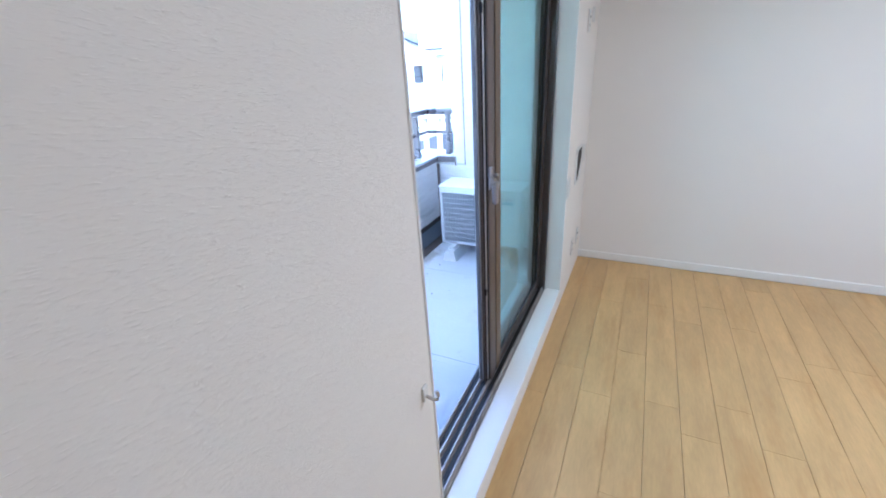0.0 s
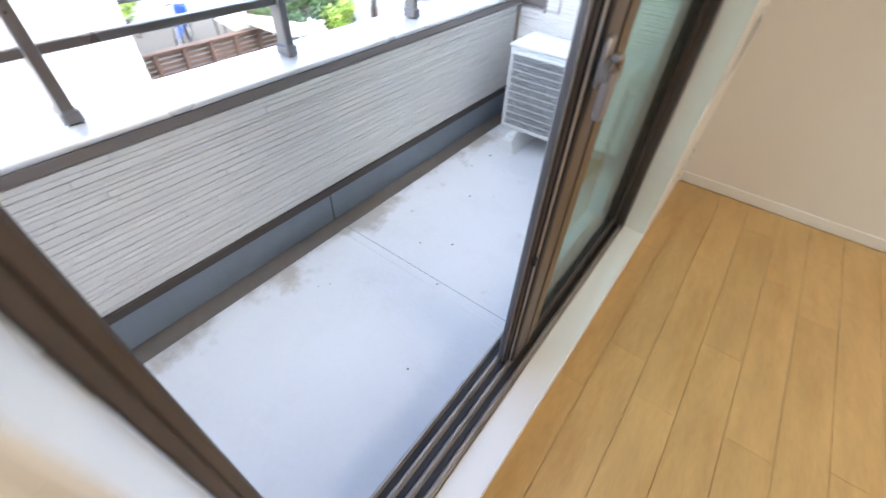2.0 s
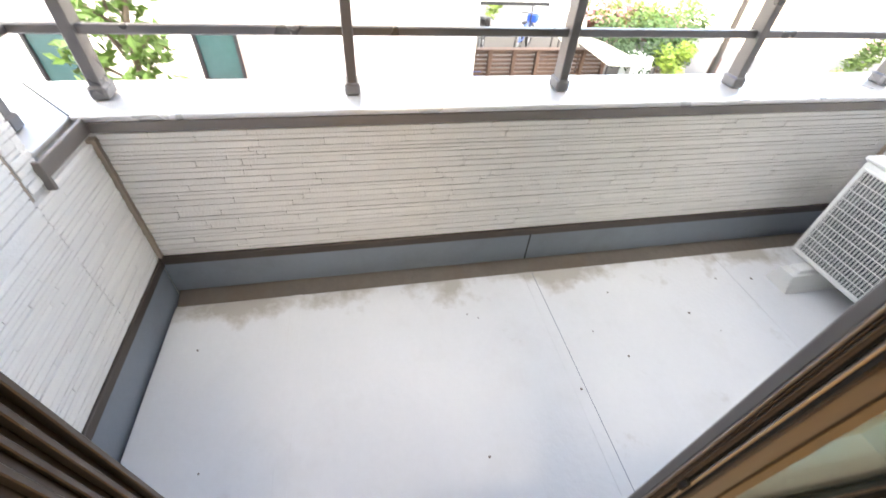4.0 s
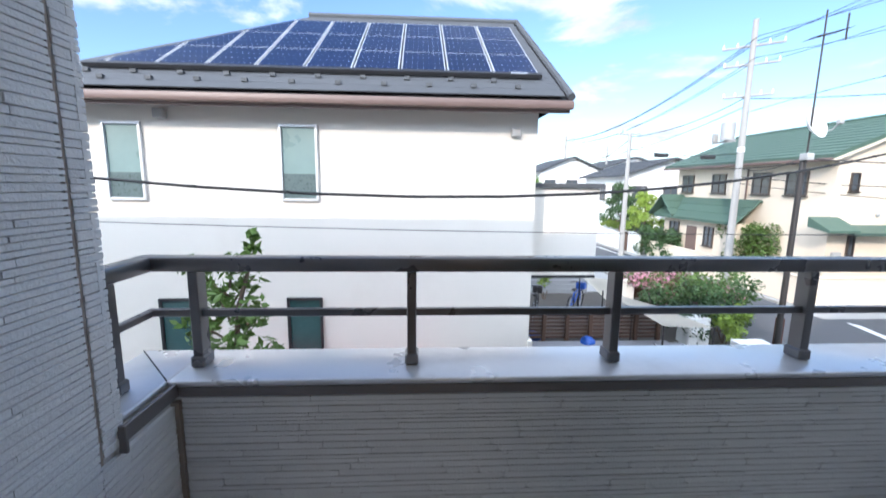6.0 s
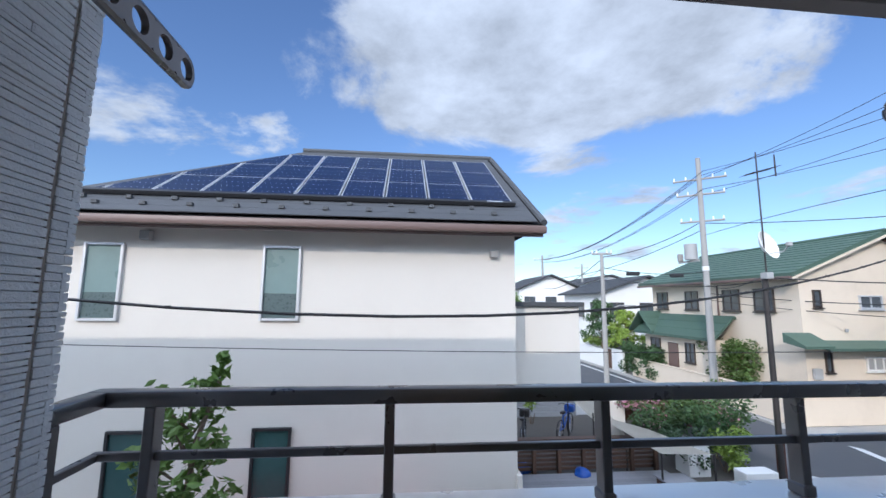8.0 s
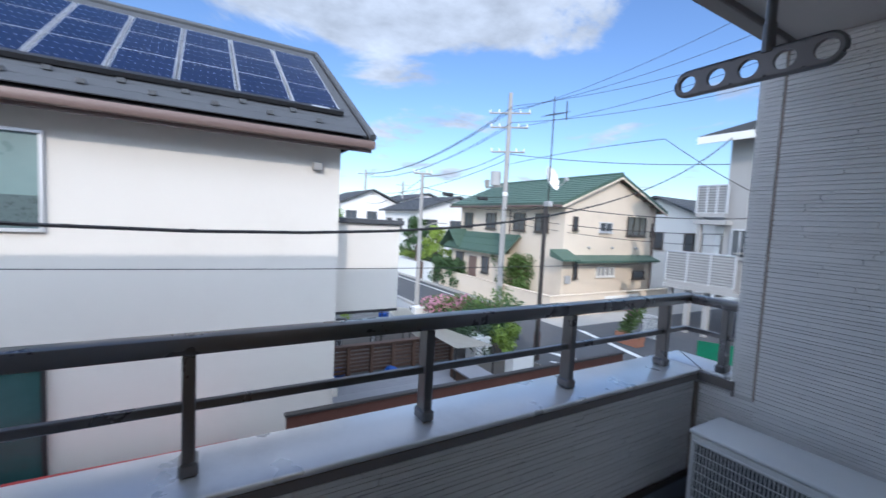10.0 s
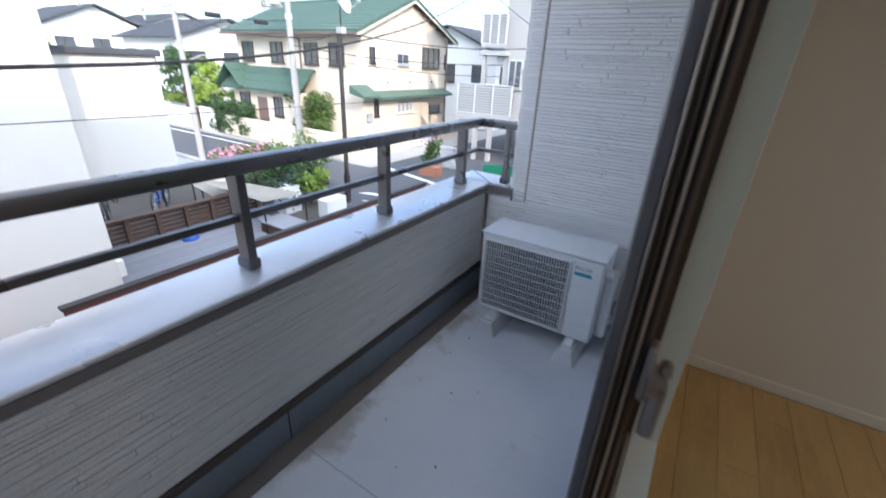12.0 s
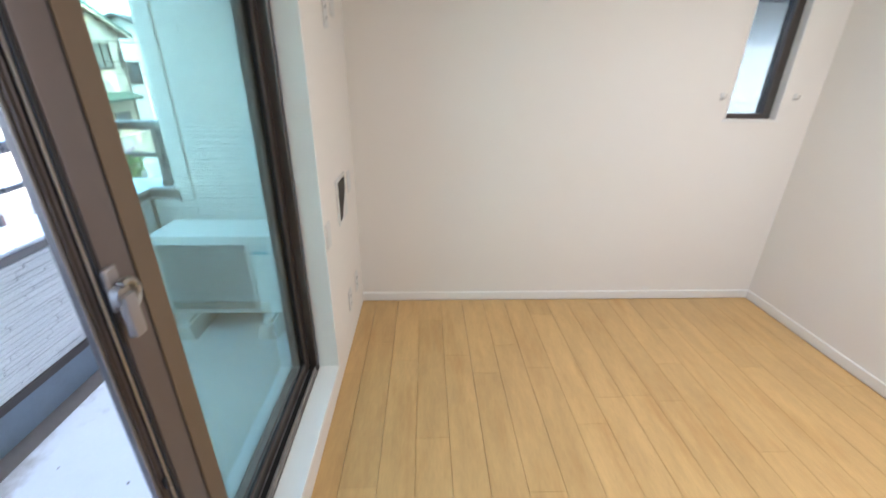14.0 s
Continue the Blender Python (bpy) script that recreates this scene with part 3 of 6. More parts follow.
def cap_bar(x0, x1, y0, y1, name="cap_top"):
    part(name, box(x0, x1, y0, y1, CAP_Z - 0.022, CAP_Z, bevel=0.008, seg=3), M_CAP, cap, "", True)


cap_bar(CX0, CX1, BY0 - 0.02, BY1 + 0.02)
cap_bar(CX0, WALL_X - 0.03, CE0, BY0 - 0.021)
cap_bar(CX0, WALL_XN - 0.03, BY1 + 0.021, CE1)
bm = bmesh.new()
bx(bm, CX1 - 0.012, CX1 - 0.001, BY0 + 0.014, BY1 - 0.014, CAP_Z - 0.056, CAP_Z - 0.0225, 0.002)
part("cap_fascia", bm, M_FASCIA, cap, "darker metal edge of the cap")
for y0, y1, e, wx in ((BY0 + 0.002, BY0 + 0.013, 0, WALL_X), (BY1 - 0.013, BY1 - 0.002, 1, WALL_XN)):
    part("cap_fascia", box(CX1 - 0.012, wx + 0.01, y0, y1, CAP_Z - 0.056, CAP_Z - 0.008, bevel=0.002), M_FASCIA, cap)
    part("end_cap", box(wx + 0.011, wx + 0.022, y0 - 0.006 + 0.006 * e, y1 + 0.006 * (1 - e) + 0.0, CAP_Z - 0.085, CAP_Z - 0.004, bevel=0.002), M_FASCIA, cap)
for ya, yb in ((BY0 - 0.02, CE0), (BY1 + 0.02, CE1)):
    bm = tube(bmesh.new(), [(CX1 - 0.005, ya, CAP_Z), (CX0 + 0.01, yb, CAP_Z)], 0.0025, 6)
    part("mitre_joint", bm, M_RUBBER, cap, "thin dark mitre joint")

# handrail
rail = tagged(thing("balcony_railing", "bronze-grey metal railing with two bars on the parapet", "railing"), kind="structure")
RX = PX - 0.122
RY0, RY1 = BY0 - 0.13, BY1 + 0.075
part("top_bar", box(RX - 0.032, RX + 0.032, RY0 - 0.032, RY1 + 0.032, 1.122, 1.172, bevel=0.006, seg=2), M_RAIL, rail, "", True)
part("top_bar", box(RX + 0.0325, WALL_X - 0.002, RY0 - 0.032, RY0 + 0.032, 1.1225, 1.1715, bevel=0.006, seg=2), M_RAIL, rail, "", True)
part("top_bar", box(RX + 0.0325, WALL_XN - 0.002, RY1 - 0.032, RY1 + 0.032, 1.1225, 1.1715, bevel=0.006, seg=2), M_RAIL, rail, "", True)
part("middle_bar", box(RX - 0.012, RX + 0.012, RY0 - 0.012, RY1 + 0.012, 0.957, 0.983, bevel=0.003), M_RAIL, rail)
part("middle_bar", box(RX + 0.0125, WALL_X - 0.002, RY0 - 0.0115, RY0 + 0.0115, 0.9575, 0.9825, bevel=0.003), M_RAIL, rail)
part("middle_bar", box(RX + 0.0125, WALL_XN - 0.002, RY1 - 0.0115, RY1 + 0.0115, 0.9575, 0.9825, bevel=0.003), M_RAIL, rail)


def post(x, y, turn=False):
    w, d = (0.03, 0.0165) if turn else (0.0165, 0.03)
    p = part("post", box(x - d, x + d, y - w, y + w, CAP_Z + 0.002, 1.1218, bevel=0.003), M_RAIL, rail)
    part("post_foot", box(x - d - 0.008, x + d + 0.008, y - w - 0.008, y + w + 0.008, CAP_Z + 0.001, CAP_Z + 0.042, bevel=0.006), M_RAIL, p)


for i in range(5):
    post(RX, 0.722 + 0.75 * i)
post(-1.20, RY0, True)
post(-1.20, RY1, True)

# laundry hanger arms under the soffit
for hx, y in ((-0.70, 2.90), (-0.73, 0.96)):
    h = thing("laundry_hanger", "grey metal laundry pole holder hanging from the soffit", "laundry hanger", "laundry hangers", (hx, y, 2.0))
    bm = bmesh.new()
    cyl(bm, (0, 0, 0.055), (0, 0, 0.418), 0.0135, None, 14)
    cyl(bm, (0, 0, 0.405), (0, 0, 0.42), 0.034, None, 16)
    cyl(bm, (0, 0, 0.05), (0, 0, 0.13), 0.0165, None, 14)
    part("hanging_pole", bm, M_RAIL, h, "", True)
    # a long rounded plate with five round holes, cut as five ring pieces side by side
    bm = bmesh.new()
    L, R, T = 0.225, 0.037, 0.008
    xs = [-0.222 + 0.089 * k for k in range(5)]
    for k, cx in enumerate(xs):
        n = 32
        rim = []
        for j in range(n):
            a = 6.28319 * j / n
            dx, dz = math.cos(a), math.sin(a)
            end = (k == 0 and dx < 0) or (k == 4 and dx > 0)
            if end:
                ox, oz = R * dx, R * dz
            else:
                s = min(0.0445 / max(abs(dx), 1e-6), R / max(abs(dz), 1e-6))
                ox, oz = s * dx, s * dz
            rim.append(((cx + 0.027 * dx, 0.027 * dz), (cx + ox, oz)))
        vs = [[bm.verts.new((p[0], sgn * T, p[1] + 0.018)) for p in pair for sgn in (-1, 1)] for pair in rim]
        for j in range(n):
            a, b = vs[j], vs[(j + 1) % n]
            for q in ((a[0], a[2], b[2], b[0]), (a[1], b[1], b[3], a[3]), (a[0], b[0], b[1], a[1]), (a[2], a[3], b[3], b[2])):
                bm.faces.new(q)
    part("arm", bm, M_LATCH, h, "flat arm with five round holes")
    bm = bmesh.new()
    rimline = [(-0.222 + R * math.cos(a), 0, 0.018 + R * math.sin(a)) for a in [radians(90 + 15 * i) for i in range(13)]] + [(0.134 + R * math.cos(a), 0, 0.018 + R * math.sin(a)) for a in [radians(-90 + 15 * i) for i in range(13)]]
    tube(bm, rimline + [rimline[0]], 0.0085, 6)
    part("arm_rim", bm, M_RAIL, h, "darker raised rim", True)

# ---- outdoor unit ----
M_SHROUD = mat("shroud_grey", (0.11, 0.115, 0.12), 0.6, var=0.15, scale=9, fine=60, bump=0.05)
ac = thing("outdoor_unit", "white outdoor air-conditioner unit on plastic feet on the balcony", "air conditioner")
AX0, AX1, AY0, AY1, AZ0, AZ1 = -1.092, -0.402, 3.45, 3.735, 0.115, 0.62
bm = bmesh.new()
bx(bm, AX0, AX1, AY0 + 0.012, AY1, AZ0, AZ1 - 0.02, 0.012, 3)
part("casing", bm, M_AC, ac, "", True)
bm = bmesh.new()
bx(bm, AX0 - 0.006, AX1 + 0.006, AY0 + 0.004, AY1 + 0.004, AZ1 - 0.0195, AZ1, 0.008, 3)
part("lid", bm, M_AC, ac, "slightly overhanging white top", True)
GX0, GX1, GZ0, GZ1 = AX0 + 0.02, -0.565, AZ0 + 0.02, AZ1 - 0.04
# the casing is solid: the shade inside is this plate's dark colour
part("grille_backing", box(GX0 + 0.012, GX1 - 0.012, AY0 + 0.0085, AY0 + 0.0118, GZ0 + 0.012, GZ1 - 0.012), M_ACDARK, ac, "dark plate standing in for the shaded depth behind the grille")
bm = bmesh.new()
cx, cz, rad = (GX0 + GX1) / 2 - 0.005, (GZ0 + GZ1) / 2, 0.205
tube(bm, [(cx + rad * math.cos(6.28319 * k / 40), AY0 + 0.007, cz + rad * math.sin(6.28319 * k / 40)) for k in range(41)], 0.006, 6)
part("fan_ring", bm, M_SHROUD, ac, "grey ring round the fan", True)
bm = bmesh.new()
for sx, sz in ((-1, -1), (-1, 1), (1, -1), (1, 1)):
    pts = [(cx + sx * (GX1 - GX0 - 0.03) / 2, cz + sz * (GZ1 - GZ0 - 0.03) / 2)]
    pts += [(cx + sx * rad * math.sin(a), cz + sz * rad * math.cos(a)) for a in [radians(90 / 8 * i) for i in range(9)]]
    pts.insert(1, (cx, cz + sz * (GZ1 - GZ0 - 0.03) / 2))
    pts.append((cx + sx * (GX1 - GX0 - 0.03) / 2, cz))
    prism(bm, pts, 1, AY0 + 0.006, AY0 + 0.008)
part("fan_shroud", bm, M_SHROUD, ac, "grey plate round the fan opening")
bm = bmesh.new()
for k in range(5):
    a = 6.28319 * k / 5
    prism(bm, [(cx + 0.03 * math.cos(a), cz + 0.03 * math.sin(a)), (cx + 0.17 * math.cos(a - 0.35), cz + 0.17 * math.sin(a - 0.35)), (cx + 0.18 * math.cos(a + 0.25), cz + 0.18 * math.sin(a + 0.25))], 1, AY0 + 0.0062, AY0 + 0.0075)
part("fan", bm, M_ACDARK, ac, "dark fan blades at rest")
g = part("grille", box(GX0, GX1, AY0 - 0.004, AY0 + 0.004, GZ1 - 0.012, GZ1, bevel=0.003), M_AC, ac, "white wire grille")
bm = bmesh.new()
bx(bm, GX0, GX1, AY0 - 0.004, AY0 + 0.004, GZ0, GZ0 + 0.012, 0.003)
bx(bm, GX0, GX0 + 0.012, AY0 - 0.004, AY0 + 0.004, GZ0 + 0.012, GZ1 - 0.012, 0.003)
bx(bm, GX1 - 0.012, GX1, AY0 - 0.004, AY0 + 0.004, GZ0 + 0.012, GZ1 - 0.012, 0.003)
part("grille_frame", bm, M_AC, g)
for i in range(33):
    x = GX0 + 0.012 + (GX1 - GX0 - 0.024) * (i + 0.5) / 33
    piece("grille_bar", M_AC, g, x - 0.0017, x + 0.0017, AY0 - 0.003, AY0 + 0.002, GZ0 + 0.012, GZ1 - 0.012)
for i in range(9):
    z = GZ0 + 0.012 + (GZ1 - GZ0 - 0.024) * (i + 1) / 10
    piece("grille_cross_bar", M_AC, g, GX0 + 0.012, GX1 - 0.012, AY0 - 0.005, AY0 - 0.001, z - 0.0014, z + 0.0014)
bm = bmesh.new()
bx(bm, -0.552, AX1 - 0.004, AY0 + 0.004, AY0 + 0.0118, AZ0 + 0.01, AZ1 - 0.024, 0.004)
pnl = part("service_panel", bm, M_AC, ac)
part("badge", box(-0.545, -0.455, AY0 + 0.0022, AY0 + 0.0042, 0.507, 0.528, bevel=0.001), M_TEAL, pnl, "teal badge with unreadable print")
bm = bmesh.new()
for k, w in enumerate((0.010, 0.011, 0.006, 0.005, 0.010, 0.010, 0.011)):
    x = -0.545 + 0.0128 * k
    bx(bm, x, x + w, AY0 + 0.0026, AY0 + 0.0038, 0.543, 0.546)
    bx(bm, x + w * 0.35, x + w * 0.35 + 0.003, AY0 + 0.0026, AY0 + 0.0038, 0.546, 0.558)
    if k % 2 == 0:
        bx(bm, x, x + w, AY0 + 0.0026, AY0 + 0.0038, 0.558, 0.561)
part("maker_mark", bm, M_DARKPRINT, pnl, "dark maker's mark as plain strokes")
for z in (0.445, 0.30, 0.21):
    part("panel_crease", box(-0.55, AX1 - 0.006, AY0 + 0.0032, AY0 + 0.0042, z, z + 0.002), M_GROUT, pnl)
bm = bmesh.new()
bx(bm, AX1 + 0.0005, AX1 + 0.052, AY0 + 0.09, AY1 - 0.02, AZ0 + 0.01, AZ1 - 0.14, 0.014, 2)
part("valve_cover", bm, M_PLASTIC, ac, "white side cover over the valves", True)
bm = cyl(bmesh.new(), (AX1 + 0.001, AY0 + 0.09, 0.52), (AX1 + 0.04, AY0 + 0.09, 0.52), 0.026, 0.024, 14)
part("side_knob", bm, M_PLASTIC, ac, "", True)
for x in (-0.975, -0.50):
    for y in (3.40,):
        f = part("foot", prism(bmesh.new(), [(x - 0.06, 0.0005), (x + 0.06, 0.0005), (x + 0.056, 0.022), (x + 0.036, 0.092), (x - 0.036, 0.092), (x - 0.056, 0.022)], 1, y - 0.045, y + 0.33), M_PLASTIC, ac, "white tapered plastic foot")
        part("foot_bracket", box(x - 0.024, x + 0.024, y - 0.012, y + 0.34, 0.0922, 0.1148, bevel=0.002), M_AC, f)
bm = tube(bmesh.new(), [(-0.36, 3.62, 0.22), (-0.28, 3.66, 0.19), (-0.21, 3.74, 0.24), (-0.178, 3.80, 0.34), (-0.172, 3.82, 0.46)], 0.024, 10)
tagged(part("refrigerant_hose", bm, M_PLASTIC, None, "", True), "white wrapped refrigerant hose bending up to the wall", "hose")

# pipe cover and vent hoods on the facade beside the window
duct = thing("pipe_cover", "white rectangular pipe cover running up the wall", "pipe cover")
part("cover_channel", box(-0.234, OUT - 0.0125, 3.785, 3.8535, 0.45, 2.05, bevel=0.008, seg=2), M_PLASTIC, duct, "", True)
part("cover_elbow", prism(bmesh.new(), [(3.745, 2.06), (3.8535, 2.06), (3.8535, 2.30), (3.70, 2.30), (3.70, 2.16)], 0, -0.238, OUT - 0.0125), M_PLASTIC, duct)
part("cover_clip", box(-0.238, OUT - 0.0125, 3.777, 3.8535, 1.98, 2.06, bevel=0.004), M_PLASTIC, duct)


def vent_hood(y, z, r, material, label, out=0.10):
    h = thing("vent_hood", label, "vent hood", "vent hoods", (OUT - 0.012, y, z))
    bm = bmesh.new()
    bmesh.ops.create_uvsphere(bm, u_segments=28, v_segments=18, radius=1.0)
    # a closed dome, flat behind and cut level below
    for v in bm.verts:
        k = Vector((v.co.x, v.co.y, v.co.z))
        v.co = Vector((min(0.0, k.x * out), k.y * r, max(k.z * 1.1 * r, -0.78 * r)))
    bmesh.ops.remove_doubles(bm, verts=bm.verts[:], dist=0.0004)
    part("cowl", bm, material, h, "", True)
    bm = bmesh.new()
    bx(bm, -0.62 * out, -0.001, -0.7 * r, 0.7 * r, -0.87 * r, -0.782 * r, 0.003)
    part("outlet_rim", bm, material, h)
    return h


vent_hood(3.45, 1.72, 0.085, M_PLASTIC, "white vent hood on the facade", 0.085)
vent_hood(3.40, 0.80, 0.11, M_STEEL, "brushed steel vent hood on the facade", 0.15)

# ---- outside: ground and neighbour ----
G = -2.9
M_ASPHALT = mat("asphalt", (0.085, 0.088, 0.095), 0.85, var=0.15, scale=0.8, fine=30, bump=0.3, stain=(0.12, 0.12, 0.12), stain_amount=0.4, stain_scale=0.6)
M_CONC = mat("concrete", (0.36, 0.35, 0.33), 0.85, var=0.12, scale=1.2, fine=25, bump=0.25, stain=(0.24, 0.23, 0.21), stain_amount=0.4, stain_scale=0.9)
M_STUCCO = mat("neighbour_render", (0.68, 0.645, 0.585), 0.9, var=0.025, scale=1.2, fine=60, bump=0.25, stain=(0.59, 0.55, 0.495), stain_amount=0.3, stain_scale=0.7)
M_SLATE = mat("dark_roof_slate", (0.062, 0.066, 0.072), 0.7, var=0.12, scale=3, fine=30, bump=0.2, piece=0.06)
M_GUTTERB = mat("brown_gutter", (0.15, 0.10, 0.085), 0.45, var=0.06, fine=50, bump=0.03)
M_CELL = mat("solar_cell", (0.006, 0.011, 0.043), 0.22, metal=0.2, var=0.08, scale=4, fine=20, bump=0, piece=0.1, coat=0.25)
M_ALU = mat("bright_aluminium", (0.62, 0.63, 0.65), 0.4, metal=0.5, var=0.04, fine=60, bump=0)
M_DGLASS = mat("dark_window_glass", (0.035, 0.085, 0.085), 0.08, var=0.2, scale=1.5, fine=9, bump=0, spec=0.8)
M_LGLASS = mat("frosted_window_glass", (0.19, 0.27, 0.26), 0.3, var=0.12, scale=1.3, fine=9, bump=0.02, spec=0.7)
M_MESHG = mat("patterned_glass", (0.085, 0.12, 0.12), 0.3, var=0.35, scale=30, fine=120, bump=0.1, spec=0.7)
M_HGLASS = mat("house_window_glass", (0.075, 0.085, 0.095), 0.12, var=0.25, scale=1.2, fine=6, bump=0, spec=0.7)
M_BLACKF = mat("black_window_frame", (0.02, 0.02, 0.022), 0.5, var=0.05, fine=50, bump=0)
M_WOODF = mat("brown_fence_board", (0.088, 0.030, 0.019), 0.6, var=0.16, scale=2, fine=18, bump=0.15, stretch=(4, 0.7, 6), piece=0.06)
M_DWOOD = mat("dark_fence_slat", (0.10, 0.055, 0.035), 0.65, var=0.15, scale=3, fine=25, bump=0.1, piece=0.06)
M_DECK = mat("weathered_deck_board", (0.28, 0.28, 0.30), 0.75, var=0.12, scale=2, fine=20, bump=0.15, stretch=(1, 5, 1), piece=0.06)
M_GREENROOF = mat("green_roof", (0.066, 0.112, 0.083), 0.55, var=0.16, scale=1.6, fine=12, bump=0.2, piece=0.08)
M_CREAM = mat("cream_render", (0.66, 0.565, 0.45), 0.9, var=0.04, scale=0.9, fine=25, bump=0.15, stain=(0.50, 0.42, 0.33), stain_amount=0.35, stain_scale=0.6)
M_OFFW = mat("offwhite_house", (0.74, 0.73, 0.70), 0.85, var=0.04, scale=0.6, fine=15, bump=0.1)
M_GREYW = mat("grey_panel", (0.34, 0.34, 0.335), 0.7, var=0.05, scale=1, fine=20, bump=0.05)
M_APART = mat("apartment_panel", (0.35, 0.345, 0.335), 0.8, var=0.06, scale=0.8, fine=14, bump=0.15, stretch=(1, 1, 4))
M_POLE = mat("concrete_pole", (0.31, 0.30, 0.285), 0.8, var=0.1, scale=2, fine=30, bump=0.1)
M_BLACKM = mat("black_mast", (0.03, 0.026, 0.025), 0.5, var=0.1, fine=40, bump=0.03)
M_WIRE = mat("cable_black", (0.02, 0.02, 0.022), 0.6, var=0.1, fine=30, bump=0)
M_LEAF = mat("leaf_green", (0.095, 0.165, 0.032), 0.55, var=0.3, scale=3, fine=20, bump=0, piece=0.28)
M_LEAF2 = mat("leaf_bright", (0.19, 0.27, 0.04), 0.55, var=0.25, scale=3, fine=20, bump=0, piece=0.25)
M_LEAFD = mat("leaf_dark", (0.035, 0.075, 0.022), 0.6, var=0.3, scale=3, fine=20, bump=0, piece=0.28)
M_PINK = mat("pink_blossom", (0.46, 0.22, 0.29), 0.6, var=0.2, scale=3, fine=20, bump=0, piece=0.25)
M_BARK = mat("bark", (0.15, 0.11, 0.08), 0.85, var=0.2, scale=5, fine=40, bump=0.3)
M_PAINT = mat("road_paint", (0.75, 0.75, 0.73), 0.7, var=0.08, scale=3, fine=30, bump=0.1)
M_BLUE = mat("blue_sheet", (0.02, 0.09, 0.40), 0.45, var=0.15, scale=8, fine=30, bump=0.2)
M_RED = mat("red_paint", (0.36, 0.035, 0.04), 0.35, var=0.06, scale=2, fine=20, bump=0, coat=0.5)
M_SAIL = mat("shade_cloth", (0.60, 0.56, 0.48), 0.8, var=0.06, scale=3, fine=60, bump=0.1)
M_TERRA = mat("terracotta", (0.40, 0.17, 0.10), 0.8, var=0.1, fine=40, bump=0.1)
M_NET = mat("green_netting", (0.04, 0.36, 0.19), 0.7, var=0.15, scale=6, fine=50, bump=0.2)
M_BLOCK = mat("grey_block_wall", (0.30, 0.30, 0.30), 0.85, var=0.1, scale=2, fine=30, bump=0.2)

struct("ground", box(-900, 900, -900, 900, G - 0.5, G - 0.02), M_CONC, "pale concrete and bare ground of the neighbourhood", "ground")

# garden ground, darker than the concrete round it
M_GARDEN = mat("dark_garden_ground", (0.085, 0.075, 0.065), 0.9, var=0.25, scale=2.5, fine=30, bump=0.4)
bm = bmesh.new()
bx(bm, -16.3, -6.6, 3.4, 10.85, G - 0.3, G - 0.008)
struct("garden_soil", bm, M_GARDEN, "dark ground of the neighbour's garden", "soil")

NX = -6.4      # neighbour's wall facing the balcony
nb = thing("neighbour_house", "two-storey off-white rendered house with solar panels", "house", at=(NX, 3.2, G))
nb_off = Vector((NX, 3.2, G))


def under(parent, name, bm, material, label="", smooth=False):
    """A part of a thing whose base is off the origin, from a bmesh in world metres."""
    top = parent
    while top.parent:
        top = top.parent
    bm.transform(Matrix.Translation(-top.location))
    return part(name, bm, material, parent, label, smooth)


NY0, NY1, NEAVE = -4.2, 3.31, 2.52
under(nb, "wall", box(NX - 6.0, NX, NY0, NY1, G, NEAVE + 0.1), M_STUCCO, "off-white render")
# hipped slate roof: ridge along y
RZ, OV, RIDX = 4.86, 0.46, NX - 3.0
R1, R0 = NY1 + 0.33, NY0 - 0.3
EX, EXB = NX + OV, NX - 6.0 - OV
EZ = NEAVE + 0.12
bm = bmesh.new()
hip = 3.46
v = [bm.verts.new(c) for c in ((EX, R0, EZ), (EX, R1, EZ), (EXB, R1, EZ), (EXB, R0, EZ), (RIDX, R0 + 3.66, RZ), (RIDX, R1 - 0.06, RZ))]
for q in ((0, 1, 5, 4), (1, 2, 5), (2, 3, 4, 5), (3, 0, 4), (0, 3, 2, 1)):
    bm.faces.new([v[i] for i in q])
bmesh.ops.solidify(bm, geom=bm.faces[:], thickness=0.05)
roof = under(nb, "roof", bm, M_SLATE, "dark grey slate roof")
SLOPE = Vector((RIDX - EX, 0, RZ - EZ))
SL = SLOPE.length
SU = SLOPE.normalized()
SN = Vector((-SU.z, 0, SU.x))
if SN.z < 0:
    SN = -SN


def on_roof(d, y, lift=0.0):
    return Vector((EX, y, EZ)) + SU * d + SN * lift


def roof_slab(bm, d0, d1, y0, y1, l0, l1):
    c = [on_roof(d, y, l) for l in (l0, l1) for d, y in ((d0, y0), (d1, y0), (d1, y1), (d0, y1))]
    vs = [bm.verts.new(p) for p in c]
    for q in ((0, 1, 2, 3), (7, 6, 5, 4), (0, 4, 5, 1), (1, 5, 6, 2), (2, 6, 7, 3), (3, 7, 4, 0)):
        bm.faces.new([vs[i] for i in q])
    return bm


# slate courses on the visible slope
bm = bmesh.new()
rnd = random.Random(5)
d = 0.0
while d < SL - 0.1:
    t = d / SL
    ya, yb = R0 + 3.66 * t + 0.1, R1 - 0.06 * t - 0.1
    lean = 3.66 * 0.235 / SL
    c = [on_roof(e, y, l) for l in (0.054, 0.066) for e, y in ((d, ya), (d + 0.235, ya + lean), (d + 0.235, yb), (d, yb))]
    vs = [bm.verts.new(p) for p in c]
    for q in ((0, 1, 2, 3), (7, 6, 5, 4), (0, 4, 5, 1), (1, 5, 6, 2), (2, 6, 7, 3), (3, 7, 4, 0)):
        bm.faces.new([vs[i] for i in q])
    d += 0.24
tagged(under(roof, "slate_covering", bm, M_SLATE), kind="stuff")
bm = bmesh.new()
tube(bm, [on_roof(SL, R0 + 3.66, 0.07), on_roof(SL, R1 - 0.06, 0.07)], 0.07, 8)
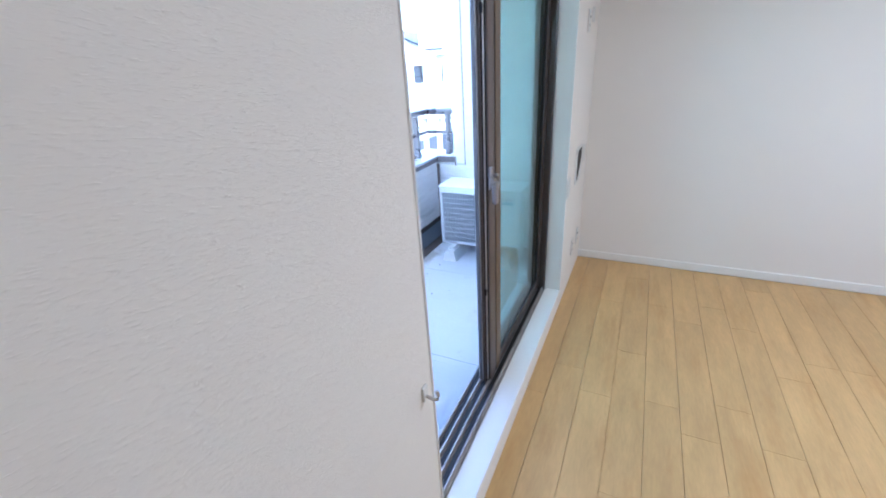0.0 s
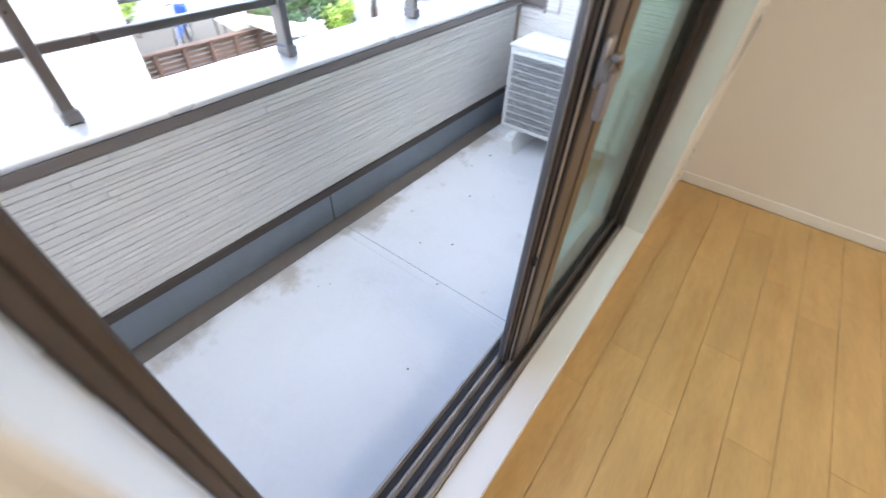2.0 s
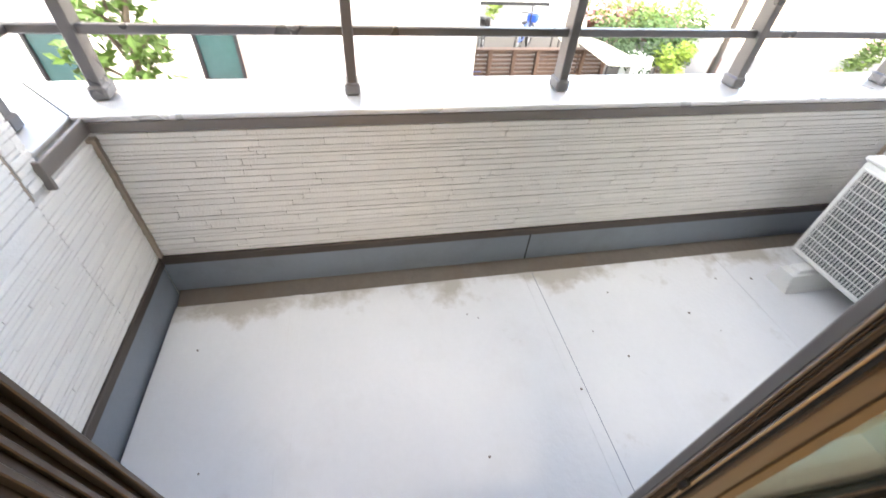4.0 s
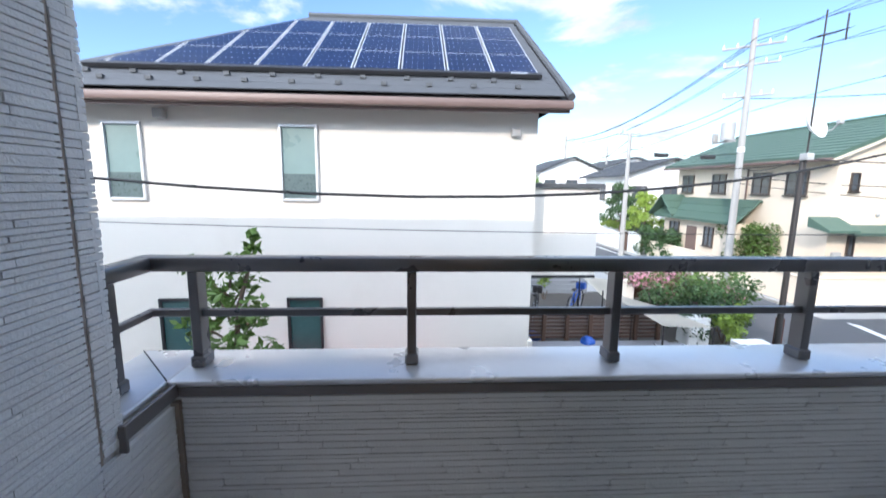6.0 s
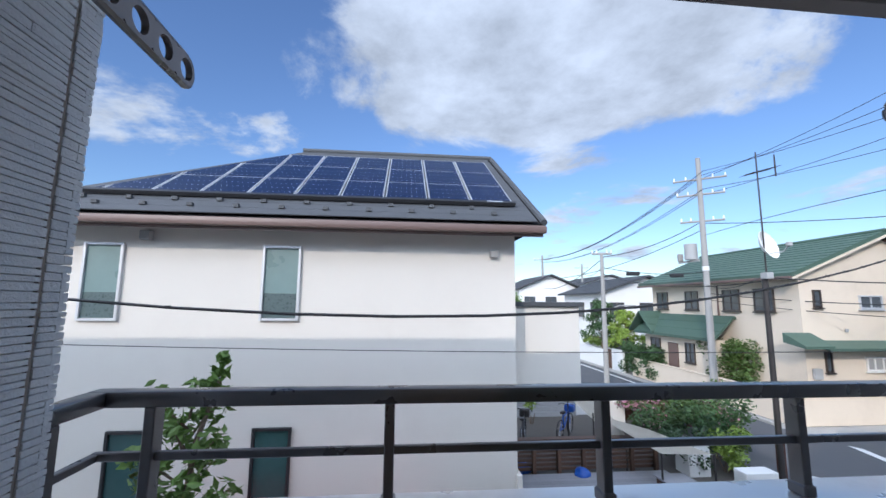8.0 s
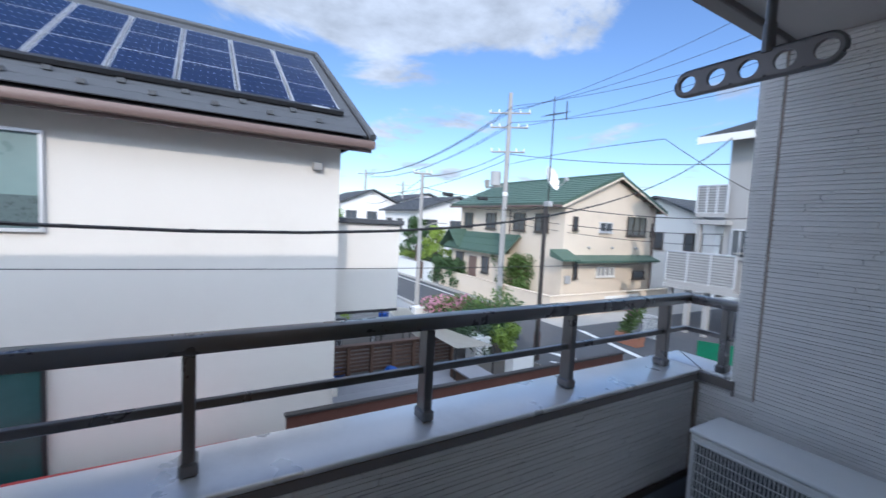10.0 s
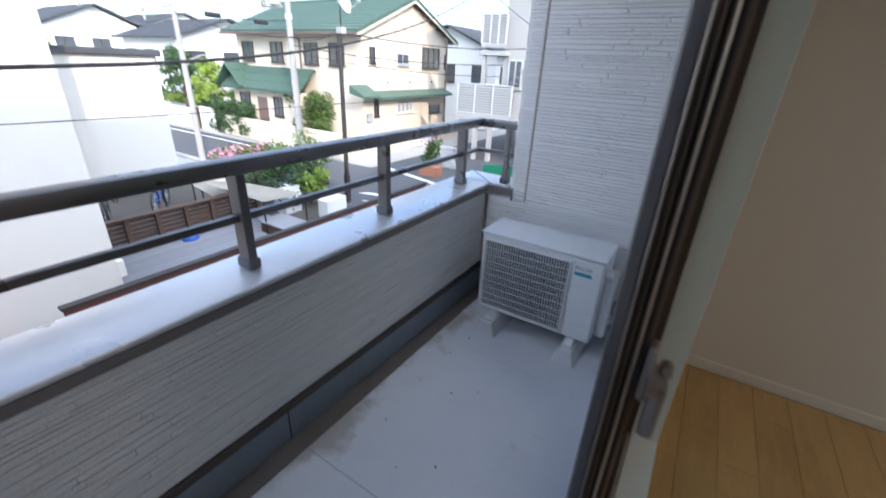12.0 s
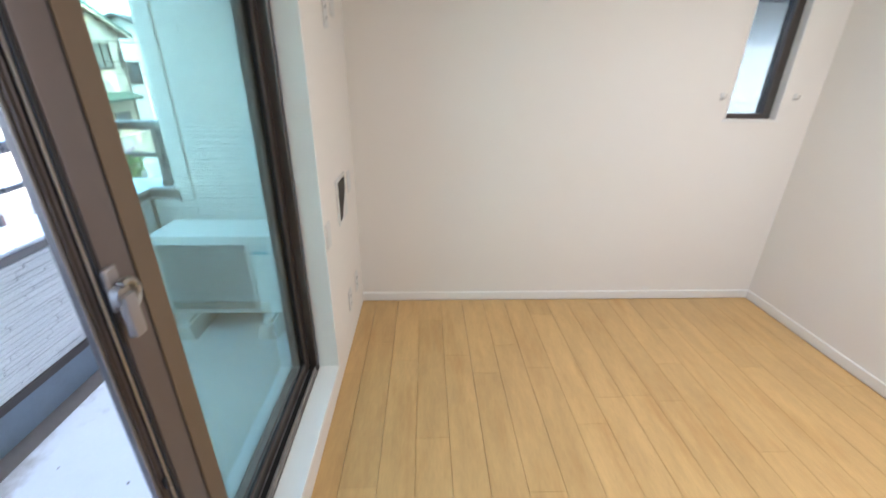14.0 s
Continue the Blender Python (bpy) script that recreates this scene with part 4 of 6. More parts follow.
tube(bm, [on_roof(0, R1, 0.05), on_roof(SL, R1 - 0.06, 0.06)], 0.055, 8)
under(roof, "ridge_cap", bm, M_SLATE, "", True)
bm = bmesh.new()
bx(bm, EX - 0.02, EX + 0.09, R0, R1 + 0.03, EZ - 0.13, EZ - 0.01, 0.03, 2)
bx(bm, EX - 0.05, EX - 0.021, R0, R1, EZ - 0.17, EZ + 0.01)
under(nb, "gutter", bm, M_GUTTERB, "brown gutter along the eaves", True)
under(nb, "eaves_soffit", box(NX + 0.001, EX - 0.051, R0, R1, EZ - 0.06, EZ - 0.03), M_GUTTERB)
for i in range(24):
    for rowd, sh in ((0.22, 0.0), (0.46, 0.32)):
        y = R0 + 1.0 + 0.64 * i + sh
        if y < R1 - 0.5:
            c = on_roof(rowd, y, 0.07)
            under(roof, "snow_guard", box(c.x - 0.03, c.x + 0.03, y - 0.04, y + 0.04, c.z, c.z + 0.05), M_SLATE)
# solar array: three rows of landscape panels, cut on the slant beside the hip
def roof_poly(bm, pts, l0, l1):
    """A flat plate on the slope from points (distance up the slope, y)."""
    lo = [bm.verts.new(on_roof(d, y, l0)) for d, y in pts]
    hi = [bm.verts.new(on_roof(d, y, l1)) for d, y in pts]
    bm.faces.new(hi)
    bm.faces.new(lo[::-1])
    for k in range(len(pts)):
        m = (k + 1) % len(pts)
        bm.faces.new((lo[k], lo[m], hi[m], hi[k]))
    return bm


def slant(d):
    """Edge of the array along the hip: y at a distance up the slope."""
    return -3.22 + 0.82 * (d - 0.70)


def cut(d0, d1, y0, y1):
    """The rectangle without what lies past the slanted edge."""
    a, b = slant(d0), slant(d1)
    if y1 <= a + 0.05:
        return None
    if y0 >= b:
        return [(d0, y0), (d1, y0), (d1, y1), (d0, y1)]
    pts = [(d0, max(a, y0))]
    if y0 > a:
        pts.append((d0 + (y0 - a) / 0.82, y0))
    if y1 > b:
        return pts + [(d1, b), (d1, y1), (d0, y1)]
    return pts + [(d0 + (y1 - a) / 0.82, y1), (d0, y1)]


solar = under(roof, "solar_mount", roof_slab(bmesh.new(), 0.60, 0.69, -3.3, 3.33, 0.09, 0.15), M_BLACKF, "blue-black solar panels in three rows")
PW, PH, D0, PY = 0.707, 0.92, 0.70, 3.31
dots = bmesh.new()
for row in range(3):
    for k in range(10):
        y1 = PY - k * PW
        d0, d1 = D0 + row * PH, D0 + row * PH + PH
        shape = cut(d0, d1 - 0.032, y1 - PW + 0.034, y1 - 0.034)
        if not shape:
            continue
        under(solar, "solar_panel", roof_poly(bmesh.new(), shape, 0.10, 0.135), M_CELL)
        rim = cut(d0 - 0.008, d1 - 0.004, y1 - PW + 0.016, y1 - 0.016)
        if rim:
            under(solar, "panel_trim", roof_poly(bmesh.new(), rim, 0.10, 0.131), M_ALU, "bright aluminium edge of a panel")
        for i in range(7):
            for j in range(4):
                y, dd = y1 - 0.05 - (PW - 0.1) * (i + 0.5) / 7, d0 + PH * (j + 0.5) / 4
                if y > slant(dd) + 0.04:
                    roof_slab(dots, dd - 0.0055, dd + 0.0055, y - 0.0055, y + 0.0055, 0.1352, 0.1375)
        for i in range(3):
            y, dd = y1 - 0.14 - 0.215 * i, d1 - 0.03
            if y - 0.1 > slant(dd) + 0.06:
                roof_slab(dots, dd, dd + 0.006, y - 0.09, y + 0.05, 0.1352, 0.1362)
tagged(under(solar, "cell_dots", dots, M_ALU, "pale contact dots of the cells"), kind="stuff")
under(solar, "maker_mark", roof_slab(bmesh.new(), 0.622, 0.672, 2.86, 3.12, 0.151, 0.154), M_ALU, "pale maker's mark as a plain bar")


def nb_window(y0, y1, z0, z1, fm, gm, label):
    w = under(nb, "window", box(NX - 0.02, NX + 0.012, y0 + 0.03, y1 - 0.03, z0 + 0.03, z1 - 0.03), gm, label)
    bm = bmesh.new()
    for q in ((y0, y0 + 0.04, z0, z1), (y1 - 0.04, y1, z0, z1), (y0 + 0.04, y1 - 0.04, z0, z0 + 0.04), (y0 + 0.04, y1 - 0.04, z1 - 0.04, z1)):
        bx(bm, NX + 0.0005, NX + 0.05, *q, 0.004)
    under(w, "window_frame", bm, fm)
    if gm is M_LGLASS:
        under(w, "lower_pane", box(NX + 0.0125, NX + 0.016, y0 + 0.041, y1 - 0.041, z0 + 0.041, z0 + 0.36 * (z1 - z0)), M_MESHG, "darker patterned lower glass")
    return w


nb_window(-3.13, -2.58, 1.155, 2.295, M_ALU, M_LGLASS, "tall narrow window with frosted glass")
nb_window(-0.61, -0.04, 1.165, 2.30, M_ALU, M_LGLASS, "tall narrow window with a pale blind")
nb_window(-0.60, -0.05, -1.75, -0.36, M_BLACKF, M_DGLASS, "dark teal lower window")
nb_window(-2.56, -2.02, -1.75, -0.365, M_BLACKF, M_DGLASS, "dark lower window")
bm = bmesh.new()
bx(bm, NX + 0.001, NX + 0.10, 2.89, 3.02, 2.175, 2.295, 0.012)
under(nb, "vent_cover", bm, M_GREYW, "small grey vent cover")
bm = bmesh.new()
bx(bm, NX + 0.001, NX + 0.12, -2.35, -2.20, 2.34, 2.48, 0.012)
under(nb, "vent_cover", bm, M_GREYW, "small pale vent hood")
under(nb, "vent_cover", box(NX + 0.001, NX + 0.09, -1.36, -1.21, -0.62, -0.40, bevel=0.012), M_GREYW)
under(nb, "corner_ledge", box(NX - 0.3, NX + 0.06, 3.29, 3.37, -1.34, -1.10, bevel=0.01), M_STUCCO)
# lower wing, set back and carried over the terrace
under(nb, "wing_wall", box(-12.5, -6.95, 3.321, 4.60, -0.12, 1.405), M_STUCCO, "lower off-white wing")
under(nb, "wing_roof", box(-12.55, -6.88, 3.321, 4.66, 1.407, 1.49, bevel=0.01), M_SLATE, "dark flat roof edge")
under(nb, "wing_flashing", box(-12.5, -6.94, 3.321, 4.61, -0.17, -0.122, bevel=0.006), M_BLACKF, "dark edge under the wing")

# ---- roads and their marks ----
bm = bmesh.new()
bx(bm, -120, -12.6, 11.2, 15.2, G - 0.3, G - 0.004)
bx(bm, -12.6, -3.4, 10.9, 90, G - 0.3, G - 0.004)
struct("road", bm, M_ASPHALT, "grey asphalt side street with a junction", "road")
bm = bmesh.new()
bx(bm, -60, -16.0, 14.55, 14.67, G - 0.004, G + 0.004)
prism(bm, [(-12.2, 15.6), (-11.9, 15.75), (-7.4, 14.6), (-7.4, 14.35)], 2, G - 0.004, G + 0.004)
prism(bm, [(-10.3, 12.0), (-10.1, 12.25), (-7.3, 13.0), (-7.3, 12.7)], 2, G - 0.004, G + 0.004)
prism(bm, [(-9.6, 11.4), (-9.4, 11.6), (-6.6, 11.9), (-6.6, 11.6)], 2, G - 0.004, G + 0.004)
struct("road_marks", bm, M_PAINT, "worn white road lines", "road marking")
struct("kerb", box(-60, -14.5, 15.25, 15.45, G - 0.02, G + 0.10, bevel=0.02), M_CONC, "low concrete kerb", "kerb")
struct("kerb_near", box(-60, -14.8, 10.95, 11.15, G - 0.02, G + 0.10, bevel=0.02), M_CONC, "low concrete kerb", "kerb")


# ---- plants ----
def leaves(blobs, count, size, seed, squash=0.45):
    """A crown of many small folded leaves round several centres (x, y, z, radius)."""
    r = random.Random(seed)
    vs, fs = [], []
    for _ in range(count):
        cx, cy, cz, rad = r.choice(blobs)
        d = Vector((r.gauss(0, 1), r.gauss(0, 1), r.gauss(0, 1))).normalized() * rad * (r.random() ** 0.45)
        p = Vector((cx + d.x, cy + d.y, cz + d.z * 0.9))
        a = Vector((r.gauss(0, 1), r.gauss(0, 1), r.gauss(0, 0.6))).normalized()
        b = a.cross(Vector((r.gauss(0, 1), r.gauss(0, 1), r.gauss(0, 1)))).normalized()
        n = a.cross(b)
        s = size * r.uniform(0.6, 1.25)
        i = len(vs)
        vs += [p - a * s, p - b * s * squash + n * s * 0.12, p + a * s, p + b * s * squash + n * s * 0.12]
        fs += [(i, i + 1, i + 2), (i, i + 2, i + 3)]
    me = bpy.data.meshes.new("crown")
    me.from_pydata([tuple(v) for v in vs], [], fs)
    return me


def plant(name, at, label, category, blobs, count, size, seed, material, trunk=None, flowers=None, group=""):
    """Blobs are given from the plant's base. trunk: lines of (points, thickness)."""
    t = thing(name, label, category, group, at)
    bm = bmesh.new()
    for pts, r0 in trunk or [([(0, 0, 0), (0.02, 0, 0.3)], 0.03), ([(0.05, 0.05, 0), (0.15, 0.1, 0.4)], 0.02), ([(-0.05, 0, 0), (-0.15, -0.1, 0.4)], 0.02)]:
        for i, (p, q) in enumerate(zip(pts, pts[1:])):
            k = 1 - 0.75 * i / len(pts)
            k2 = 1 - 0.75 * (i + 1) / len(pts)
            cyl(bm, p, q, r0 * k, r0 * k2, 7)
    part("trunk", bm, M_BARK, t, "", True)
    me = leaves(blobs, count, size, seed)
    me.materials.append(material)
    c = new("crown", me)
    c.parent = t
    if flowers:
        me = leaves(blobs, flowers[0], flowers[1], seed + 1, 0.8)
        me.materials.append(flowers[2])
        c = new("blossom", me)
        c.parent = t
        c["label"] = "blossom among the leaves"
    return t


rt = random.Random(31)
tr = [([(0, 0, 0), (0.03, 0.02, 1.2), (-0.02, 0.06, 2.2), (0.03, 0.14, 2.9), (0.0, 0.33, 3.55)], 0.05)]
blobs = []
for i in range(17):
    h = 1.45 + 1.75 * i / 16
    a = i * 2.4
    ln = 0.66 * (1 - 0.5 * i / 16) * rt.uniform(0.6, 1.1)
    tip = (ln * 0.6 * math.cos(a), 0.05 + ln * math.sin(a), h + 0.28)
    tr.append(([(0.0, 0.05, h - 0.05), (tip[0] * 0.5, tip[1] * 0.55, h + 0.14), tip], 0.016))
    blobs += [(tip[0], tip[1], tip[2], 0.17), (tip[0] * 0.55, tip[1] * 0.55, tip[2] - 0.1, 0.15)]
blobs += [(0, 0.28, 3.45, 0.12), (0.02, 0.33, 3.62, 0.09), (0, 0.36, 3.76, 0.07)]
plant("young_tree", (-4.6, -0.70, G), "slender young tree with loose fresh leaves before the house wall", "tree", blobs, 1150, 0.072, 7, M_LEAF, tr)

for i, (x, y, r, h, seed) in enumerate(((-14.2, 9.9, 0.8, 1.25, 4), (-15.2, 11.0, 0.75, 1.1, 1), (-14.2, 11.2, 0.8, 1.3, 2), (-13.9, 12.6, 0.65, 0.9, 3))):
    b = [(r * 0.7 * math.cos(k * 1.3), r * 0.7 * math.sin(k * 1.3), h * (0.45 + 0.11 * (k % 5)), r * 0.5) for k in range(8)]
    plant("flowering_shrub", (x, y, G), "dusty green shrub covered in pink blossom", "shrub", b, 900, 0.075, 40 + seed, M_LEAF, None, (650, 0.07, M_PINK), "pink shrubs")
for i, (x, y, r, h, m) in enumerate(((-12.8, 11.1, 0.95, 1.8, M_LEAF), (-11.5, 10.6, 0.9, 1.7, M_LEAFD), (-10.6, 10.1, 0.6, 1.1, M_LEAF2), (-12.4, 9.5, 0.85, 1.3, M_LEAFD), (-10.9, 9.2, 0.7, 1.0, M_LEAFD))):
    b = [(r * 0.65 * math.cos(k * 1.7), r * 0.65 * math.sin(k * 1.7), h * (0.4 + 0.13 * (k % 5)), r * 0.5) for k in range(9)]
    plant("garden_shrub", (x, y, G), "dense green garden shrub behind the terrace", "shrub", b, 1100, 0.075, 60 + i, m, None, None, "garden shrubs")
# ivy bush, hedges and trees by the cream house
b = [(-1.1 + 0.55 * (k % 5), 0.0 + 0.25 * ((k * 7) % 3), 0.55 + 0.62 * (k // 5), 0.52) for k in range(20)]
plant("ivy_bush", (-18.2, 16.65, G), "tall rounded mass of bright green ivy", "bush", b, 5200, 0.09, 71, M_LEAF)
b = [(-1.6 + 0.5 * (k % 7), 0.2 * ((k * 5) % 3), 0.5 + 0.55 * (k // 7), 0.5) for k in range(21)]
plant("hedge", (-24.0, 15.9, G), "clipped dark green hedge beside a wall", "hedge", b, 4200, 0.10, 72, M_LEAFD)
for x, y, s, m, sd in ((-29.5, 16.3, 1.0, M_LEAFD, 81), (-26.8, 16.6, 0.85, M_LEAF2, 82)):
    tr = [([(0, 0, 0), (0.1, 0, 1.3 * s), (0.0, 0.1, 2.6 * s), (0.05, 0.05, 3.9 * s)], 0.12)]
    b = []
    for k in range(13):
        a, h = k * 2.4, (1.5 + 0.22 * k) * s
        ln = (1.5 - 0.09 * k) * s
        tr.append(([(0.05, 0, h - 0.1), (ln * 0.5 * math.cos(a), ln * 0.5 * math.sin(a), h + 0.1), (ln * math.cos(a), ln * math.sin(a), h + 0.2)], 0.04))
        b += [(ln * math.cos(a), ln * math.sin(a), h + 0.25, 0.42 * s), (ln * 0.5 * math.cos(a), ln * 0.5 * math.sin(a), h + 0.3, 0.4 * s)]
    plant("garden_tree", (x, y, G), "layered garden tree behind a white wall", "tree", b, 3600, 0.10, sd, m, tr)
plant("yellow_hedge", (-31.5, 17.0, G), "low yellow-green hedge on a wall", "hedge", [(-2 + 0.6 * k, 0, 1.5, 0.45) for k in range(8)], 1500, 0.10, 84, M_LEAF2)
plant("far_tree", (-33.0, 10.4, G), "small green tree beyond the neighbour's wing", "tree", [(0.4 * math.cos(k), 0.5 * math.sin(k), 3.6 + 0.35 * (k % 5), 0.55) for k in range(10)], 1500, 0.11, 85, M_LEAF, [([(0, 0, 0), (0, 0, 2), (0.1, 0, 4.5)], 0.1)])

# planter at the corner
pl = thing("flower_planter", "terracotta planter with a tall shrub in red-pink flower", "planter", at=(-9.85, 15.9, G))
part("pot", prism(bmesh.new(), [(-0.45, 0), (0.45, 0), (0.52, 0.42), (-0.52, 0.42)], 1, -0.22, 0.22), M_TERRA, pl)
me = leaves([(-0.2 + 0.1 * k, 0.05 * (k % 3), 0.6 + 0.19 * k, 0.32) for k in range(5)], 900, 0.07, 90)
me.materials.append(M_LEAF)
new("foliage", me).parent = pl
me = leaves([(0.0, 0, 1.5, 0.45)], 110, 0.05, 91, 0.8)
me.materials.append(M_PINK)
new("blossom", me).parent = pl

# ---- neighbour's terrace ----
deckt = thing("timber_terrace", "weathered grey timber terrace on the ground", "terrace", at=(-8.5, 6.0, G))
for i in range(28):
    x = -10.6 + 0.148 * i
    under(deckt, "deck_board", box(x, x + 0.14, 3.3, 8.4, G - 0.02, G + 0.10), M_DECK)
fence = thing("slatted_fence", "low dark brown slatted timber fence round the terrace", "fence", at=(-10.85, 6.3, G))
for i in range(7):
    y = 4.3 + 0.66 * i
    under(fence, "fence_post", box(-10.80, -10.70, y - 0.05, y + 0.05, G, G + 0.86, bevel=0.008), M_DWOOD)
for k in range(7):
    under(fence, "fence_slat", box(-10.88, -10.81, 4.2, 8.35, G + 0.10 + 0.108 * k, G + 0.17 + 0.108 * k, bevel=0.004), M_DWOOD)
under(fence, "fence_rail", box(-10.90, -10.69, 4.2, 8.36, G + 0.862, G + 0.90, bevel=0.006), M_DWOOD)
gf = thing("grey_board_fence", "grey horizontal board fence under a dark rail", "fence", at=(-16.1, 6.4, G))
for k in range(6):
    under(gf, "fence_board", box(-16.12, -16.06, 4.3, 8.4, G + 0.19 * k, G + 0.175 + 0.19 * k, bevel=0.006), M_BLOCK)
under(gf, "fence_rail", box(-16.16, -16.02, 4.3, 8.4, G + 1.15, G + 1.23, bevel=0.008), M_BLACKF)
bf = thing("brown_privacy_fence", "tall red-brown timber board fence with a dark cap", "fence", at=(-5.3, 5.0, G))
for k in range(12):
    under(bf, "fence_board", box(-5.33, -5.30, 2.42, 9.0, G + 0.157 * k, G + 0.154 + 0.157 * k, bevel=0.003), M_WOODF)
under(bf, "fence_cap", box(-5.36, -5.27, 2.40, 9.02, G + 1.888, G + 1.925, bevel=0.006), M_BLACKM)
for y in (2.5, 4.5, 6.5, 8.9):
    under(bf, "fence_post", box(-5.40, -5.335, y - 0.04, y + 0.04, G, G + 1.887), M_DWOOD)
bench = thing("timber_bench", "low timber bench with a pale weathered top", "bench", at=(-9.0, 7.85, G))
under(bench, "bench_top", box(-9.6, -8.4, 7.45, 8.2, G + 0.38, G + 0.43, bevel=0.01), M_DECK)
under(bench, "bench_side", box(-9.55, -8.45, 7.5, 7.56, G, G + 0.379), M_DWOOD)
under(bench, "bench_side", box(-9.55, -8.45, 8.09, 8.15, G, G + 0.379), M_DWOOD)
for at, s, label in (((-11.05, 4.62, G + 0.0), 0.24, "crumpled blue plastic bag by the fence"), ((-10.45, 6.1, G + 0.10), 0.15, "crumpled blue sheet on the terrace")):
    bm = bmesh.new()
    bmesh.ops.create_icosphere(bm, subdivisions=3, radius=s)
    for v in bm.verts:
        k = 1 + 0.45 * noise.noise(v.co * 7)
        v.co = Vector((v.co.x * k * 1.1, v.co.y * k * 1.2, max(v.co.z * k * 0.9, -0.3 * s) + 0.3 * s))
    bm.transform(Matrix.Translation(at))
    tagged(part("blue_bag", bm, M_BLUE, None, "", True), label, "bag")


def sail(name, pts, label):
    bm = bmesh.new()
    grid = []
    n = 8
    a, b, c, d = (Vector(p) for p in pts)
    for i in range(n + 1):
        row = []
        for j in range(n + 1):
            u, v = i / n, j / n
            p = (a * (1 - u) + b * u) * (1 - v) + (d * (1 - u) + c * u) * v
            p.z -= 0.18 * math.sin(3.1416 * u) * math.sin(3.1416 * v)
            row.append(bm.verts.new(p))
        grid.append(row)
    for i in range(n):
        for j in range(n):
            bm.faces.new((grid[i][j], grid[i + 1][j], grid[i + 1][j + 1], grid[i][j + 1]))
    bmesh.ops.solidify(bm, geom=bm.faces[:], thickness=0.012)
    return tagged(part(name, bm, M_SAIL, None, "", True), label, "shade cloth")


s1 = sail("shade_sail", ((-11.9, 7.15, -1.72), (-9.3, 7.5, -1.93), (-9.15, 8.65, -1.93), (-10.6, 8.0, -1.78)), "pale stretched shade cloth over the garden")
s2 = sail("shade_sail", ((-13.4, 7.0, -1.55), (-10.9, 7.3, -2.2), (-10.8, 7.6, -2.15), (-12.9, 7.8, -1.6)), "pale stretched shade cloth over the bicycles")
for x, y, z in ((-11.92, 7.13, -1.70), (-9.28, 7.48, -1.91), (-13.45, 7.0, -1.5), (-12.9, 7.85, -1.56), (-9.13, 8.66, -1.91), (-10.83, 7.5, -2.1)):
    tagged(part("sail_pole", cyl(bmesh.new(), (x, y, G), (x, y, z), 0.025, 0.02, 8), M_BLACKM, None, "", True), "thin dark pole holding a shade cloth", "pole", "sail poles")


def bicycle(at, turn, material, label):
    b = thing("bicycle", label, "bicycle", "bicycles", at)
    b.rotation_euler[2] = turn
    for x in (-0.52, 0.52):
        bm = tube(bmesh.new(), [(x + 0.32 * math.cos(6.28319 * k / 22), 0, 0.34 + 0.32 * math.sin(6.28319 * k / 22)) for k in range(23)], 0.022, 6)
        w = part("wheel", bm, M_RUBBER, b, "", True)
        bm = bmesh.new()
        for k in range(6):
            a = 3.14159 * k / 6
            cyl(bm, (x - 0.3 * math.cos(a), 0, 0.34 - 0.3 * math.sin(a)), (x + 0.3 * math.cos(a), 0, 0.34 + 0.3 * math.sin(a)), 0.004, None, 4)
        part("spokes", bm, M_ALU, w)
    bm = bmesh.new()
    for p, q in (((-0.52, 0, 0.34), (-0.1, 0, 0.34)), ((-0.1, 0, 0.34), (0.38, 0, 0.72)), ((-0.1, 0, 0.34), (-0.2, 0, 0.8)), ((-0.52, 0, 0.34), (-0.2, 0, 0.72)), ((0.52, 0, 0.34), (0.36, 0, 0.95)), ((-0.18, 0, 0.68), (0.38, 0, 0.78))):
        cyl(bm, p, q, 0.02, None, 7)
    part("frame", bm, material, b, "", True)
    part("handlebar", tube(bmesh.new(), [(0.2, -0.28, 0.98), (0.34, -0.2, 1.0), (0.36, 0, 0.97), (0.34, 0.2, 1.0), (0.2, 0.28, 0.98)], 0.015, 6), M_BLACKM, b, "", True)
    part("saddle", box(-0.32, -0.08, -0.07, 0.07, 0.8, 0.87, bevel=0.03, seg=2), M_BLACKM, b, "", True)
    part("basket", box(0.42, 0.68, -0.16, 0.16, 0.72, 0.95, bevel=0.03), M_BLUE if material is M_BLUE else M_BLACKM, b, "covered basket", True)
    return b


bicycle((-13.6, 6.95, G), 2.45, M_BLUE, "blue bicycle parked under a shade cloth")
bicycle((-13.0, 5.35, G), 2.75, M_BLACKM, "dark bicycle leaning by the fence")
plant("potted_plant", (-15.2, 6.3, G), "small green potted plant by the board fence", "plant", [(0, 0, 0.75, 0.28), (0.1, 0.1, 1.0, 0.2)], 260, 0.07, 95, M_LEAF2)

# garden wall blocks, post
for x0, x1, y0, y1, z1, label in ((-15.0, -14.6, 8.9, 9.6, -2.0, "white rendered garden wall block"), (-9.38, -9.0, 9.3, 10.1, -2.3, "low white rendered wall block by the street"), (-10.9, -10.35, 8.9, 9.5, -2.1, "pale wall stub beside the shrubs")):
    tagged(part("wall_block", box(x0, x1, y0, y1, G - 0.01, z1, bevel=0.015), M_OFFW), label, "garden wall", "garden walls")
tagged(part("brown_gate_post", box(-10.0, -9.85, 11.0, 11.15, G - 0.01, -1.95, bevel=0.01), M_WOODF), "red-brown timber gate post at the street", "post")
tagged(part("garden_screen", box(-15.5, -15.42, 9.95, 11.0, G - 0.01, -1.9, bevel=0.01), M_WOODF), "red-brown timber panel at the garden edge", "fence panel")

